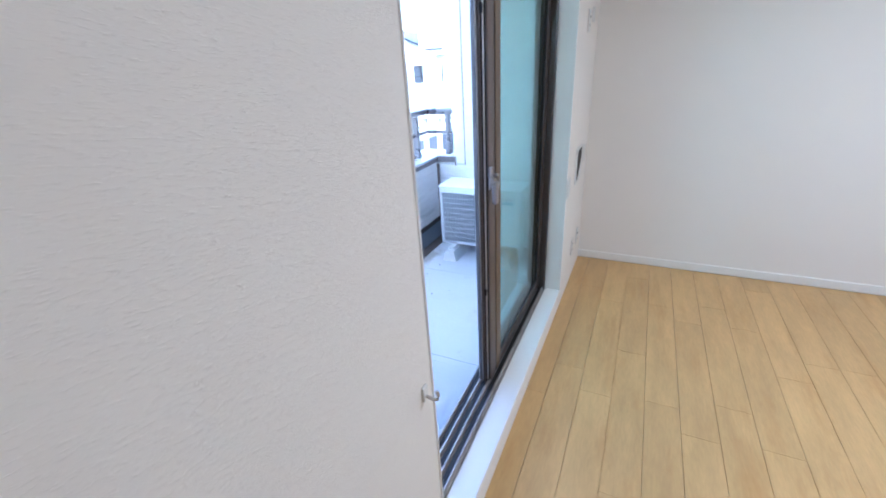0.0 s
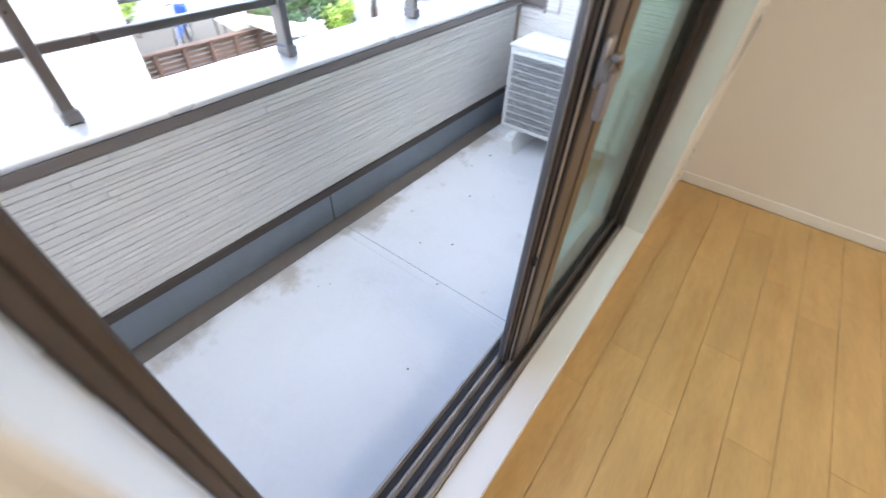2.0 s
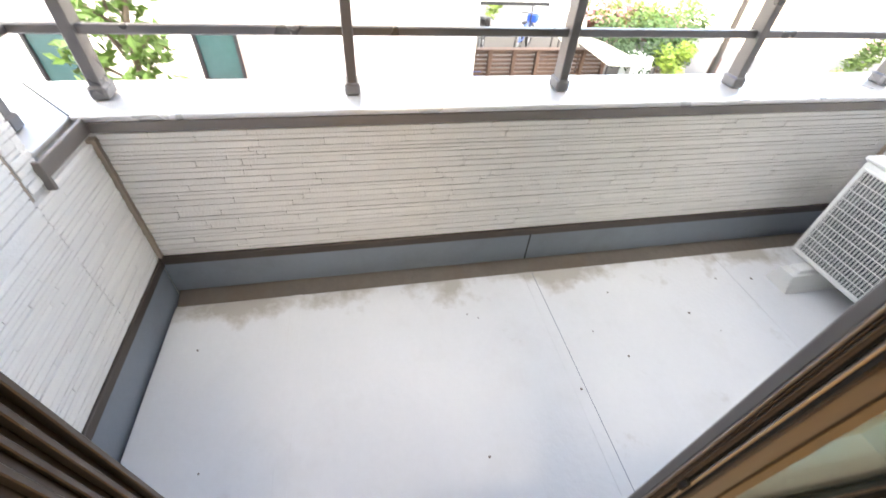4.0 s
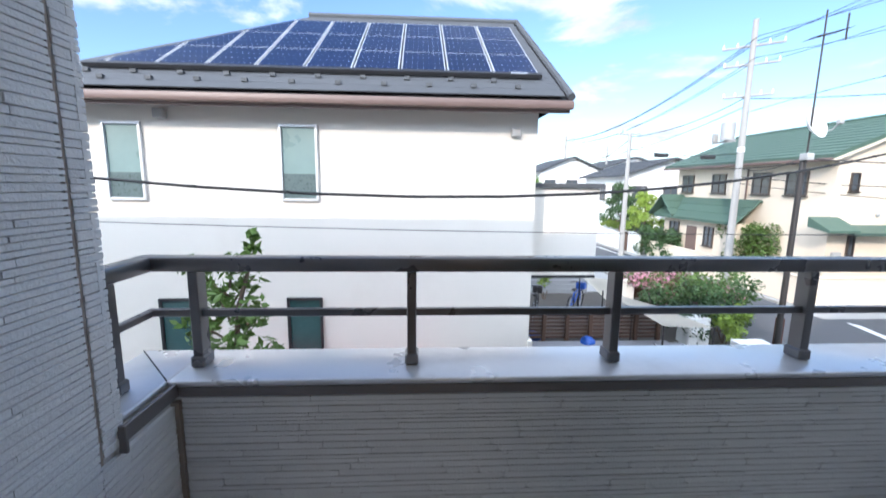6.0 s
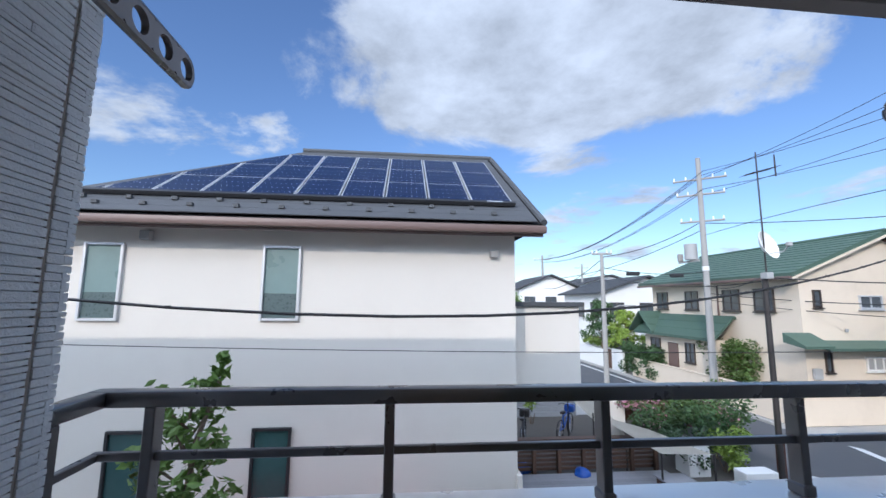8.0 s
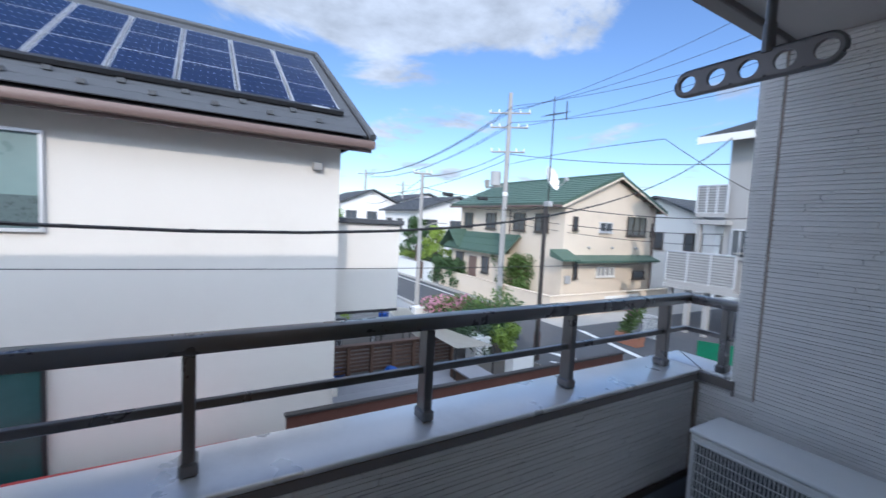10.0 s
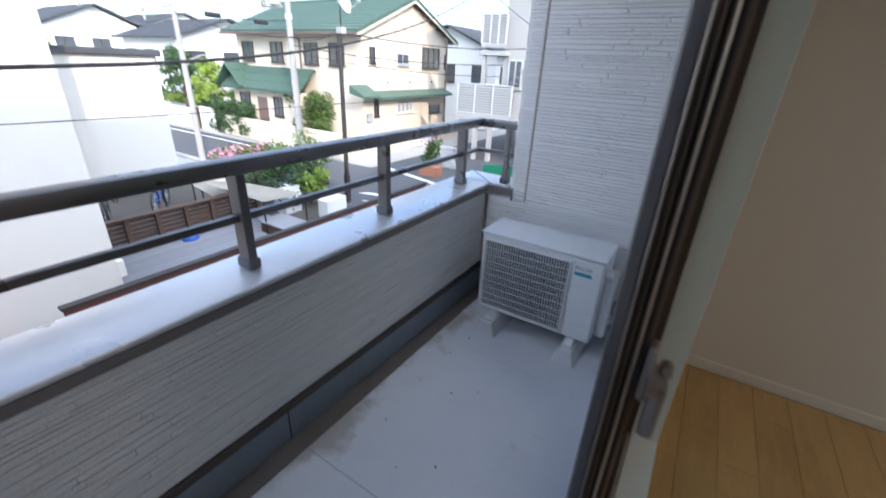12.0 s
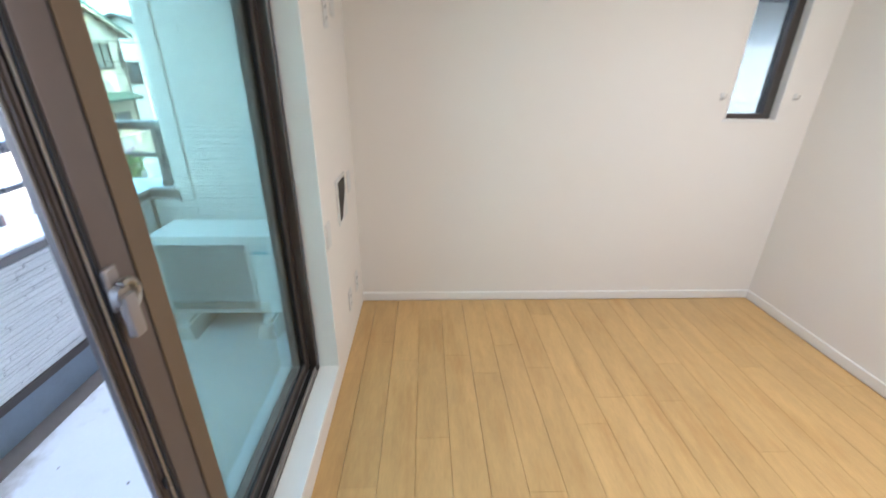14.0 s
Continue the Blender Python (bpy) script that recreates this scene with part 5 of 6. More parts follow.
# ---- red car beside the fence ----
car = thing("parked_car", "dark red parked car below the balcony", "car", at=(-5.52, 0.3, G))
bm = prism(bmesh.new(), [(-1.85, 0.25), (1.85, 0.25), (1.9, 0.66), (1.2, 0.80), (-1.7, 0.83), (-1.88, 0.66)], 0, -0.76, 0.76)
bmesh.ops.bevel(bm, geom=bm.edges[:], offset=0.06, segments=3, affect="EDGES")
part("body", bm, M_RED, car, "", True)
bm = prism(bmesh.new(), [(-1.8, 0.81), (1.90, 0.81), (1.74, 1.31), (-1.7, 1.35)], 0, -0.68, 0.68)
bmesh.ops.bevel(bm, geom=bm.edges[:], offset=0.09, segments=3, affect="EDGES")
part("roof", bm, M_RED, car, "", True)
part("windscreen", prism(bmesh.new(), [(1.92, 0.84), (1.775, 1.26), (1.745, 1.24), (1.89, 0.82)], 0, -0.58, 0.58), M_BLACKF, car)
for sx in (-1, 1):
    part("side_window", prism(bmesh.new(), [(-1.3, 0.88), (0.75, 0.88), (0.45, 1.2), (-1.3, 1.2)], 0, sx * 0.684 - 0.004, sx * 0.684 + 0.004), M_BLACKF, car)
    for y in (-1.2, 1.2):
        w = part("wheel", cyl(bmesh.new(), (sx * 0.62, y, 0.29), (sx * 0.78, y, 0.29), 0.29, None, 20), M_RUBBER, car, "", True)
        part("rim", cyl(bmesh.new(), (sx * 0.775, y, 0.29), (sx * 0.79, y, 0.29), 0.18, None, 16), M_ALU, w)
    part("headlight", box(sx * 0.62 - 0.11, sx * 0.62 + 0.11, 1.80, 1.90, 0.52, 0.64, bevel=0.02), M_ALU, car)

# ---- cream house with the green roof ----
gh = thing("cream_house", "two-storey cream rendered house with green roofs", "house", at=(-15.1, 17.2, G))
GX, GY0, GY1, GXB, GE, GR = -14.8, 17.2, 24.75, -24.4, 2.86, 4.38
GM = (GY0 + GY1) / 2
under(gh, "wall", prism(bmesh.new(), [(GY0, G), (GY1, G), (GY1, GE), (GM, GR - 0.12), (GY0, GE)], 0, GXB, GX), M_CREAM)


def gable_roof(parent, name, x0, x1, y0, y1, ze, zr, t, material, label="", side="x"):
    """Two slopes with thickness; the ridge runs along x or y. Courses are raised strips."""
    m = (y0 + y1) / 2 if side == "x" else (x0 + x1) / 2
    bm = bmesh.new()
    lo, hi = (y0, y1) if side == "x" else (x0, x1)
    prism(bm, [(lo, ze), (m, zr), (hi, ze), (hi, ze + t), (m, zr + t), (lo, ze + t)], 0 if side == "x" else 1, *((x0, x1) if side == "x" else (y0, y1)))
    ob = under(parent, name, bm, material, label)
    bm = bmesh.new()
    n = max(3, int(abs(m - lo) / 0.35))
    for sgn, e in ((1, lo), (-1, hi)):
        for k in range(n):
            f0, f1 = k / n, (k + 0.93) / n
            p = [(e + (m - e) * f0, ze + (zr - ze) * f0 + t + 0.035), (e + (m - e) * f1, ze + (zr - ze) * f1 + t + 0.008), (e + (m - e) * f1, ze + (zr - ze) * f1 + t - 0.01), (e + (m - e) * f0, ze + (zr - ze) * f0 + t - 0.01)]
            prism(bm, p, 0 if side == "x" else 1, *((x0, x1) if side == "x" else (y0, y1)))
    tagged(under(ob, "roof_covering", bm, material), kind="stuff")
    return ob


gr = gable_roof(gh, "roof", GXB - 0.5, GX + 0.35, GY0 - 0.6, GY1 + 0.6, GE - 0.28, GR, 0.14, M_GREENROOF, "green tiled gable roof")
bm = bmesh.new()
for y0, s in ((GY0 - 0.6, 1), (GY1 + 0.6, -1)):
    prism(bm, [(y0, GE - 0.30), (GM, GR - 0.02), (GM, GR - 0.11), (y0, GE - 0.39)], 0, GX + 0.31, GX + 0.37)
under(gr, "bargeboard", bm, M_CREAM, "pale bargeboards")
under(gr, "ridge_cap", tube(bmesh.new(), [(GXB - 0.5, GM, GR + 0.16), (GX + 0.35, GM, GR + 0.16)], 0.09, 8), M_GREENROOF, "", True)
bm = bmesh.new()
bx(bm, GXB - 0.5, GX + 0.35, GY0 - 0.72, GY0 - 0.60, GE - 0.36, GE - 0.24, 0.02)
under(gh, "gutter", bm, M_GUTTERB)
# rafters under the gable overhang
for k in range(6):
    f = (k + 0.5) / 6
    y, z = GM + (GY1 + 0.5 - GM) * f, GR + (GE - 0.28 - GR) * f
    under(gh, "purlin", box(GX, GX + 0.30, y - 0.05, y + 0.05, z - 0.13, z - 0.01), M_GUTTERB)
gable_roof(gh, "porch_roof", -24.6, -18.0, 15.95, 18.3, -0.25, 0.85, 0.1, M_GREENROOF, "low green porch roof")
under(gh, "porch_wall", box(-24.2, -18.4, 16.45, 17.19, G, -0.2), M_CREAM)
gable_roof(gh, "bay_roof", -24.9, -22.6, 15.8, 17.2, -0.15, 1.0, 0.08, M_GREENROOF, "", "y")
under(gh, "canopy", prism(bmesh.new(), [(GX, 0.12), (GX + 0.7, -0.12), (GX + 0.7, -0.24), (GX, -0.06)], 1, 17.5, 24.4), M_GREENROOF, "long green canopy over the ground floor")
under(gh, "canopy", prism(bmesh.new(), [(GX, 0.42), (GX + 0.9, -0.02), (GX + 0.9, -0.12), (GX, 0.05)], 1, 16.3, 17.5), M_GREENROOF)


def wall_window(parent, x, y0, y1, z0, z1, panes=2, fm=None, gm=None, axis="x", sgn=1):
    """A framed window on a wall across x (or across y), with its panes told apart."""
    fm, gm = fm or M_FRAME, gm or M_HGLASS
    def bb(bm, d0, d1, a, b, c, e):
        lo, hi = sorted((x + sgn * d0, x + sgn * d1))
        if axis == "x":
            bx(bm, lo, hi, a, b, c, e)
        else:
            bx(bm, a, b, lo, hi, c, e)
    bm = bmesh.new()
    t = 0.06
    for q in ((y0, y0 + t, z0, z1), (y1 - t, y1, z0, z1), (y0 + t, y1 - t, z0, z0 + t), (y0 + t, y1 - t, z1 - t, z1)):
        bb(bm, 0.002, 0.07, *q)
    for k in range(1, panes):
        m = y0 + (y1 - y0) * k / panes
        bb(bm, 0.002, 0.06, m - 0.025, m + 0.025, z0 + t, z1 - t)
    w = under(parent, "window", bm, fm)
    for k in range(panes):
        a, b = y0 + (y1 - y0) * k / panes + 0.03, y0 + (y1 - y0) * (k + 1) / panes - 0.03
        bm = bmesh.new()
        bb(bm, 0.004, 0.03, a, b, z0 + t - 0.01, z1 - t + 0.01)
        under(w, "pane", bm, gm)
    bm = bmesh.new()
    bb(bm, 0.002, 0.12, y0 - 0.05, y1 + 0.05, z0 - 0.06, z0 - 0.005)
    under(w, "window_sill", bm, fm)
    return w


wall_window(gh, GX, 19.78, 20.82, 1.36, 1.90, 2, M_ALU)
wall_window(gh, GX, 22.1, 23.8, 1.22, 2.30, 3)
wall_window(gh, GX, 24.38, 24.62, 1.25, 2.0, 1)
wall_window(gh, GX, 17.75, 18.1, 1.4, 2.1, 1)
wall_window(gh, GX, 19.78, 21.26, -1.06, -0.52, 4, M_OFFW, M_GREYW)
wall_window(gh, GX, 22.9, 24.0, -1.25, -0.80, 1)
wall_window(gh, GX, 18.0, 18.3, -1.1, -0.3, 1)
for x in (-23.4, -20.9, -18.2, -16.4):
    wall_window(gh, GY0, x - 0.5, x + 0.5, 1.2, 2.2, 2, None, None, "y", -1)
wall_window(gh, 16.45, -23.6, -22.7, -1.3, -0.45, 2, None, None, "y", -1)
wall_window(gh, 16.45, -20.6, -19.9, -1.5, -0.5, 2, None, None, "y", -1)
under(gh, "front_door", box(-22.0, -21.2, 16.40, 16.448, G, -0.6), M_GUTTERB, "shaded entrance door")
under(gh, "meter_box", box(GX + 0.001, GX + 0.14, 16.9 + 0.5, 17.75, -1.35, -0.95, bevel=0.02), M_GREYW)
under(gh, "downpipe", tube(bmesh.new(), [(GX + 0.06, 24.55, 2.4), (GX + 0.06, 24.55, G)], 0.045, 8), M_GUTTERB, "", True)
under(gh, "downpipe", tube(bmesh.new(), [(-19.0, 17.14, 2.4), (-19.0, 17.14, 0.4)], 0.04, 8), M_GUTTERB, "", True)
for y in (19.0, 20.9, 23.0):
    under(gh, "wall_vent", box(GX + 0.001, GX + 0.10, y, y + 0.12, 0.45, 0.57, bevel=0.02), M_GREYW)
# garden wall round it
gw = thing("cream_garden_wall", "cream rendered garden wall with a coping along the street", "garden wall", at=(-14.3, 15.9, G))
under(gw, "wall_run", box(-24.8, -14.15, 15.85, 16.0, G, -1.86), M_CREAM)
under(gw, "wall_run", box(-14.30, -14.15, 16.0, 26.0, G, -1.86), M_CREAM)
under(gw, "coping", box(-24.85, -14.10, 15.81, 16.04, -1.858, -1.80, bevel=0.012), M_CREAM)
under(gw, "coping", box(-14.34, -14.10, 16.041, 26.0, -1.858, -1.80, bevel=0.012), M_CREAM)
under(gw, "gate_panel", box(-14.12, -14.08, 19.8, 22.6, G + 0.05, -2.0, bevel=0.01), M_OFFW, "white sliding gate panel")

# ---- poles and aerials ----
def street_pole(at, h, r, label, arms, group="utility poles"):
    p = thing("utility_pole", label, "utility pole", group, at)
    part("shaft", cyl(bmesh.new(), (0, 0, 0), (0, 0, h), r, r * 0.62, 14), M_POLE, p, "", True)
    for z, ln, ang in arms:
        a = Vector((math.cos(ang), math.sin(ang), 0)) * ln
        bm = bmesh.new()
        cyl(bm, Vector((0, 0, z)) - a, Vector((0, 0, z)) + a, 0.05, None, 6)
        arm = part("crossarm", bm, M_POLE, p)
        for f in (-0.95, -0.5, 0.5, 0.95):
            bm = bmesh.new()
            c = Vector((0, 0, z + 0.04)) + a * f
            cyl(bm, c, c + Vector((0, 0, 0.09)), 0.045, 0.03, 8)
            cyl(bm, c + Vector((0, 0, 0.09)), c + Vector((0, 0, 0.16)), 0.035, 0.02, 8)
            part("insulator", bm, M_PLASTIC, arm, "", True)
    return p


big = street_pole((-17.7, 15.6, G), 11.4, 0.17, "tall concrete utility pole with crossarms and a transformer", ((10.35, 1.1, 0.9), (9.6, 1.0, 0.9), (8.3, 0.9, 0.9)))
bm = bmesh.new()
cyl(bm, (-0.45, -0.35, 6.5), (-0.45, -0.35, 7.25), 0.28, None, 16)
part("transformer", bm, M_GREYW, big, "grey transformer drum", True)
bm = bmesh.new()
bx(bm, -1.3, 0.1, -0.42, -0.34, 6.38, 6.47)
bx(bm, -1.25, -1.05, -0.5, -0.3, 6.48, 6.85, 0.02)
part("platform", bm, M_POLE, big)
part("clamp_band", cyl(bmesh.new(), (0, 0, 5.95), (0, 0, 6.15), 0.155, None, 14), M_PLASTIC, big, "white plastic sleeve", True)
p1 = street_pole((-18.6, 11.0, G), 6.75, 0.13, "plain concrete utility pole at the garden edge", ((6.75, 0.45, 1.2),))
part("street_light_arm", tube(bmesh.new(), [(0, 0, 4.0), (0.5, 0.5, 4.3), (1.0, 1.0, 4.3)], 0.03, 6), M_POLE, p1, "", True)
street_pole((-44, 17.0, G), 9.7, 0.18, "distant concrete utility pole", ((9.2, 0.9, 1.2), (6.0, 0.5, 1.2)))
street_pole((-52, 25.2, G), 9.6, 0.18, "distant concrete utility pole", ((9.1, 0.9, 1.2),))
mast = thing("aerial_mast", "black mast carrying a satellite dish and aerial", "aerial mast", at=(-9.85, 11.0, G))
part("mast_tube", cyl(bmesh.new(), (0, 0, 0), (0, 0, 5.2), 0.075, 0.065, 12), M_BLACKM, mast, "", True)
part("aerial_tube", cyl(bmesh.new(), (0.08, 0, 4.7), (0.08, 0, 8.5), 0.022, 0.018, 8), M_BLACKM, mast, "", True)
bm = bmesh.new()
bmesh.ops.create_uvsphere(bm, u_segments=24, v_segments=16, radius=0.56)
bmesh.ops.delete(bm, geom=[v for v in bm.verts if v.co.z > -0.33], context="VERTS")
bmesh.ops.solidify(bm, geom=bm.faces[:], thickness=0.012)
bm.transform(Matrix.Translation((0.10, 0.10, 5.95)) @ pose(0, 0, 0, 0, 72, 20).to_4x4() @ Matrix.Translation((0, 0, 0.42)))
dish = part("satellite_dish", bm, M_OFFW, mast, "white satellite dish", True)
part("dish_arm", tube(bmesh.new(), [(0.12, 0.12, 5.72), (0.35, 0.28, 5.75), (0.5, 0.3, 5.9)], 0.015, 6), M_GREYW, dish)
part("feed_horn", box(0.44, 0.56, 0.24, 0.36, 5.86, 5.98, bevel=0.02), M_GREYW, dish)
bm = bmesh.new()
cyl(bm, (0.08, -0.35, 7.85), (0.08, 0.55, 8.1), 0.012, None, 6)
for k in range(7):
    y = -0.3 + 0.13 * k
    cyl(bm, (-0.16, y, 7.86 + 0.036 * k), (0.32, y, 7.86 + 0.036 * k), 0.007, None, 5)
cyl(bm, (0.08, 0.55, 7.85), (0.08, 0.55, 8.45), 0.02, None, 6)
part("yagi_aerial", bm, M_BLACKM, mast, "comb-like television aerial")
part("junction_box", box(-0.02, 0.2, -0.1, 0.1, 5.05, 5.22, bevel=0.015), M_GREYW, mast)
tagged(part("laundry_bracket", tube(bmesh.new(), [(-12.4, 3.4, 2.4), (-12.2, 3.7, 2.5), (-12.0, 4.1, 2.75)], 0.03, 6), M_LATCH), "grey laundry bracket on the neighbour's far wall", "bracket")


# ---- cables ----
def cable(a, b, sag, r, label="thin black overhead cable", beads=0, box_at=()):
    a, b = Vector(a), Vector(b)
    pts = [a.lerp(b, k / 24) - Vector((0, 0, sag * 4 * (k / 24) * (1 - k / 24))) for k in range(25)]
    c = thing("overhead_cable", label, "cable", "overhead cables", a)
    part("wire", tube(bmesh.new(), [p - a for p in pts], r, 5), M_WIRE, c, "", True)
    for k in range(beads):
        f = (k + 0.5) / beads
        p = a.lerp(b, f) - Vector((0, 0, sag * 4 * f * (1 - f))) - a
        part("cable_tie", box(p.x - 0.016, p.x + 0.016, p.y - 0.03, p.y + 0.03, p.z - 0.018, p.z + 0.018), M_WIRE, c)
    for f in box_at:
        p = a.lerp(b, f) - Vector((0, 0, sag * 4 * f * (1 - f))) - a
        part("splice_box", box(p.x - 0.12, p.x + 0.12, p.y - 0.3, p.y + 0.3, p.z - 0.16, p.z + 0.02, bevel=0.04), M_WIRE, c, "black splice box")
    return c


cable((-3.1, -9.5, 2.915), (-8.6, 19.58, 5.4), 2.73, 0.014, "thick bundled black cable with ties", 60)
cable((-3.14, -9.5, 2.93), (-8.64, 19.58, 5.4), 2.76, 0.008, "black cable strung beside the thick one")
cable((-6.0, -9.0, 1.07), (-6.0, 11.0, 0.76), 0.14, 0.006, "thin black wire strung before the neighbour's wall")
P = Vector((-17.7, 15.6, G))
for k, (dx, z) in enumerate(((-0.75, 10.5), (0.0, 10.5), (0.75, 10.5), (-0.6, 9.7), (0.6, 9.7))):
    cable(P + Vector((dx, -dx * 0.5, z)), (-44 + dx, 17.0, G + 9.3 - 0.3 * (k > 2)), 1.0, 0.016)
    cable(P + Vector((dx, -dx * 0.5, z)), (-7.0 + 0.5 * dx, 24.0 + dx, 12.4 - 0.85 * k), 0.5, 0.013)
cable(P + Vector((0, 0, 8.3)), (-18.6, 11.0, 3.7), 0.3, 0.018)
cable(P + Vector((0, 0, 7.9)), (-30.0, 12.5, 3.3), 0.5, 0.018)
cable(P + Vector((0, 0, 8.2)), (-5.5, 26.0, 5.2), 0.5, 0.018)
cable(P + Vector((0, 0, 7.6)), (-7.8, 13.8, 4.4), -0.1, 0.012)
cable((-7.8, 13.8, 4.4), (-6.0, 17.0, 2.6), 0.1, 0.012)
cable(P + Vector((0, 0, 5.3)), (-9.85, 11.0, 2.25), 0.25, 0.012)
cable((-9.85, 11.0, 2.2), (-6.2, 22.0, 2.6), 0.35, 0.016)
cable((-18.6, 11.0, 2.9), (-9.85, 11.0, 2.1), 0.35, 0.012)
cable((-18.6, 11.0, 3.2), (-17.7, 15.6, 3.0), 0.2, 0.016, "black cable with splice boxes", 0, (0.3, 0.72))
cable(P + Vector((0, 0, 4.9)), (-6.0, 23.0, 1.9), 0.45, 0.018)
cable(P + Vector((0, 0, 4.6)), (-6.0, 23.0, 1.3), 0.45, 0.014)
cable((-18.6, 11.0, 3.6), (-44, 17.0, 3.2), 0.6, 0.018)
cable((-18.6, 11.0, 3.2), (-52, 25.2, 6.0), 0.6, 0.018)
# ---- apartment house with louvred balconies ----
ap = thing("apartment_house", "pale apartment house with louvred balconies and a dark roof", "apartment house", at=(-8.0, 20.0, G))
under(ap, "wall", box(-9.0, -2.0, 20.4, 30.0, G + 2.0, 5.5), M_APART)
under(ap, "wall", box(-7.6, -2.0, 20.8, 30.0, G, G + 2.0), M_GREYW)
gable_roof(ap, "roof", -9.9, -1.5, 19.6, 30.6, 5.5, 7.2, 0.12, M_SLATE, "dark tiled roof")
under(ap, "eaves_board", box(-9.95, -1.5, 19.55, 19.62, 5.3, 5.6), M_OFFW)


def louvre(x0, x1, y, z0, z1):
    f = under(ap, "balcony_panel", box(x0, x1, y - 0.03, y + 0.03, z1, z1 + 0.07, bevel=0.01), M_ALU, "louvred balcony panel")
    under(f, "panel_base", box(x0, x1, y - 0.04, y + 0.04, z0 - 0.16, z0 - 0.001), M_APART)
    under(f, "panel_backing", box(x0, x1, y + 0.031, y + 0.034, z0, z1), M_GREYW)
    n = int((z1 - z0) / 0.11)
    for k in range(n):
        z = z0 + (z1 - z0) * k / n
        under(f, "louvre_slat", prism(bmesh.new(), [(y - 0.03, z), (y + 0.02, z + 0.06), (y + 0.03, z + 0.06), (y - 0.02, z)], 0, x0, x1), M_GREYW)
    for x in [x0 + (x1 - x0) * k / 3 for k in range(4)]:
        under(f, "panel_post", box(x - 0.03, x + 0.03, y - 0.045, y + 0.035, z0, z1, bevel=0.005), M_ALU)


louvre(-11.05, -8.2, 19.9, -0.62, 0.66)
louvre(-9.95, -8.76, 19.95, 2.42, 3.55)
under(ap, "balcony_slab", box(-11.1, -7.6, 19.86, 21.2, -0.95, -0.785), M_APART)
under(ap, "balcony_slab", box(-10.0, -8.7, 19.9, 21.2, 1.95, 2.135), M_APART)
for x in (-10.9, -10.1, -9.3):
    under(ap, "column", box(x - 0.1, x + 0.1, 20.1, 20.3, G, -0.955), M_APART)
under(ap, "column", box(-9.9, -9.75, 20.0, 20.2, -0.78, 1.945), M_APART)
st = under(ap, "stair", box(-9.3, -8.9, 20.0, 20.06, -0.78, 0.1), M_POLE, "steel outdoor stair")
for k in range(9):
    under(st, "stair_tread", box(-9.5 + 0.22 * k, -9.28 + 0.22 * k, 19.98, 20.38, -0.5 + 0.26 * k, -0.46 + 0.26 * k), M_POLE)
wall_window(ap, 20.4, -8.7, -8.0, 0.6, 1.8, 2, M_ALU, None, "y", -1)
lat = thing("white_lattice", "white diamond lattice screen by the apartments", "lattice", at=(-9.8, 17.2, G))
for k in range(9):
    for sgn in (-1, 1):
        c = -0.5 + 0.125 * k
        part("lath", cyl(bmesh.new(), (max(-0.5, min(0.5, c - sgn * 0.3)), 0.01 * sgn, 0.1), (max(-0.5, min(0.5, c + sgn * 0.3)), 0.01 * sgn, 1.0), 0.014, None, 4), M_OFFW, lat)
part("lattice_frame", box(-0.54, 0.54, -0.02, 0.02, 1.0, 1.05), M_OFFW, lat)
net = sail("green_net", ((-7.15, 15.5, G + 0.02), (-6.0, 15.8, G + 0.02), (-6.0, 15.8, G + 1.02), (-7.15, 15.5, G + 0.95)), "bright green net fence at the corner")
net.data.materials[0] = M_NET

# ---- houses farther off ----
def far_house(x0, x1, y0, y1, ze, zr, wallm, roofm, label, side="x", wins=3):
    h = thing("far_house", label, "house", "far houses", (x1, y0, G))
    under(h, "wall", box(x0, x1, y0, y1, G, ze), wallm)
    if zr > ze:
        gable_roof(h, "roof", x0 - 0.5, x1 + 0.5, y0 - 0.5, y1 + 0.5, ze - 0.05, zr, 0.12, roofm, "", side)
        m = (y0 + y1) / 2 if side == "x" else (x0 + x1) / 2
        lo, hi = (y0, y1) if side == "x" else (x0, x1)
        under(h, "gable", prism(bmesh.new(), [(lo, ze), (hi, ze), (m, zr - 0.06)], 0 if side == "x" else 1, *((x0 + 0.01, x1 - 0.01) if side == "x" else (y0 + 0.01, y1 - 0.01))), wallm)
    else:
        under(h, "roof", box(x0 - 0.15, x1 + 0.15, y0 - 0.15, y1 + 0.15, ze + 0.001, ze + 0.25), roofm)
    for k in range(wins):
        y = y0 + (y1 - y0) * (k + 0.5) / wins
        wall_window(h, x1, y - 0.6, y + 0.6, ze - 1.9, ze - 0.7, 2)
        if ze - G > 5:
            wall_window(h, x1, y - 0.6, y + 0.6, ze - 4.7, ze - 3.4, 2)
    for k in range(wins):
        x = x0 + (x1 - x0) * (k + 0.5) / wins
        wall_window(h, y0, x - 0.6, x + 0.6, ze - 1.9, ze - 0.7, 2, None, None, "y", -1)
    return h


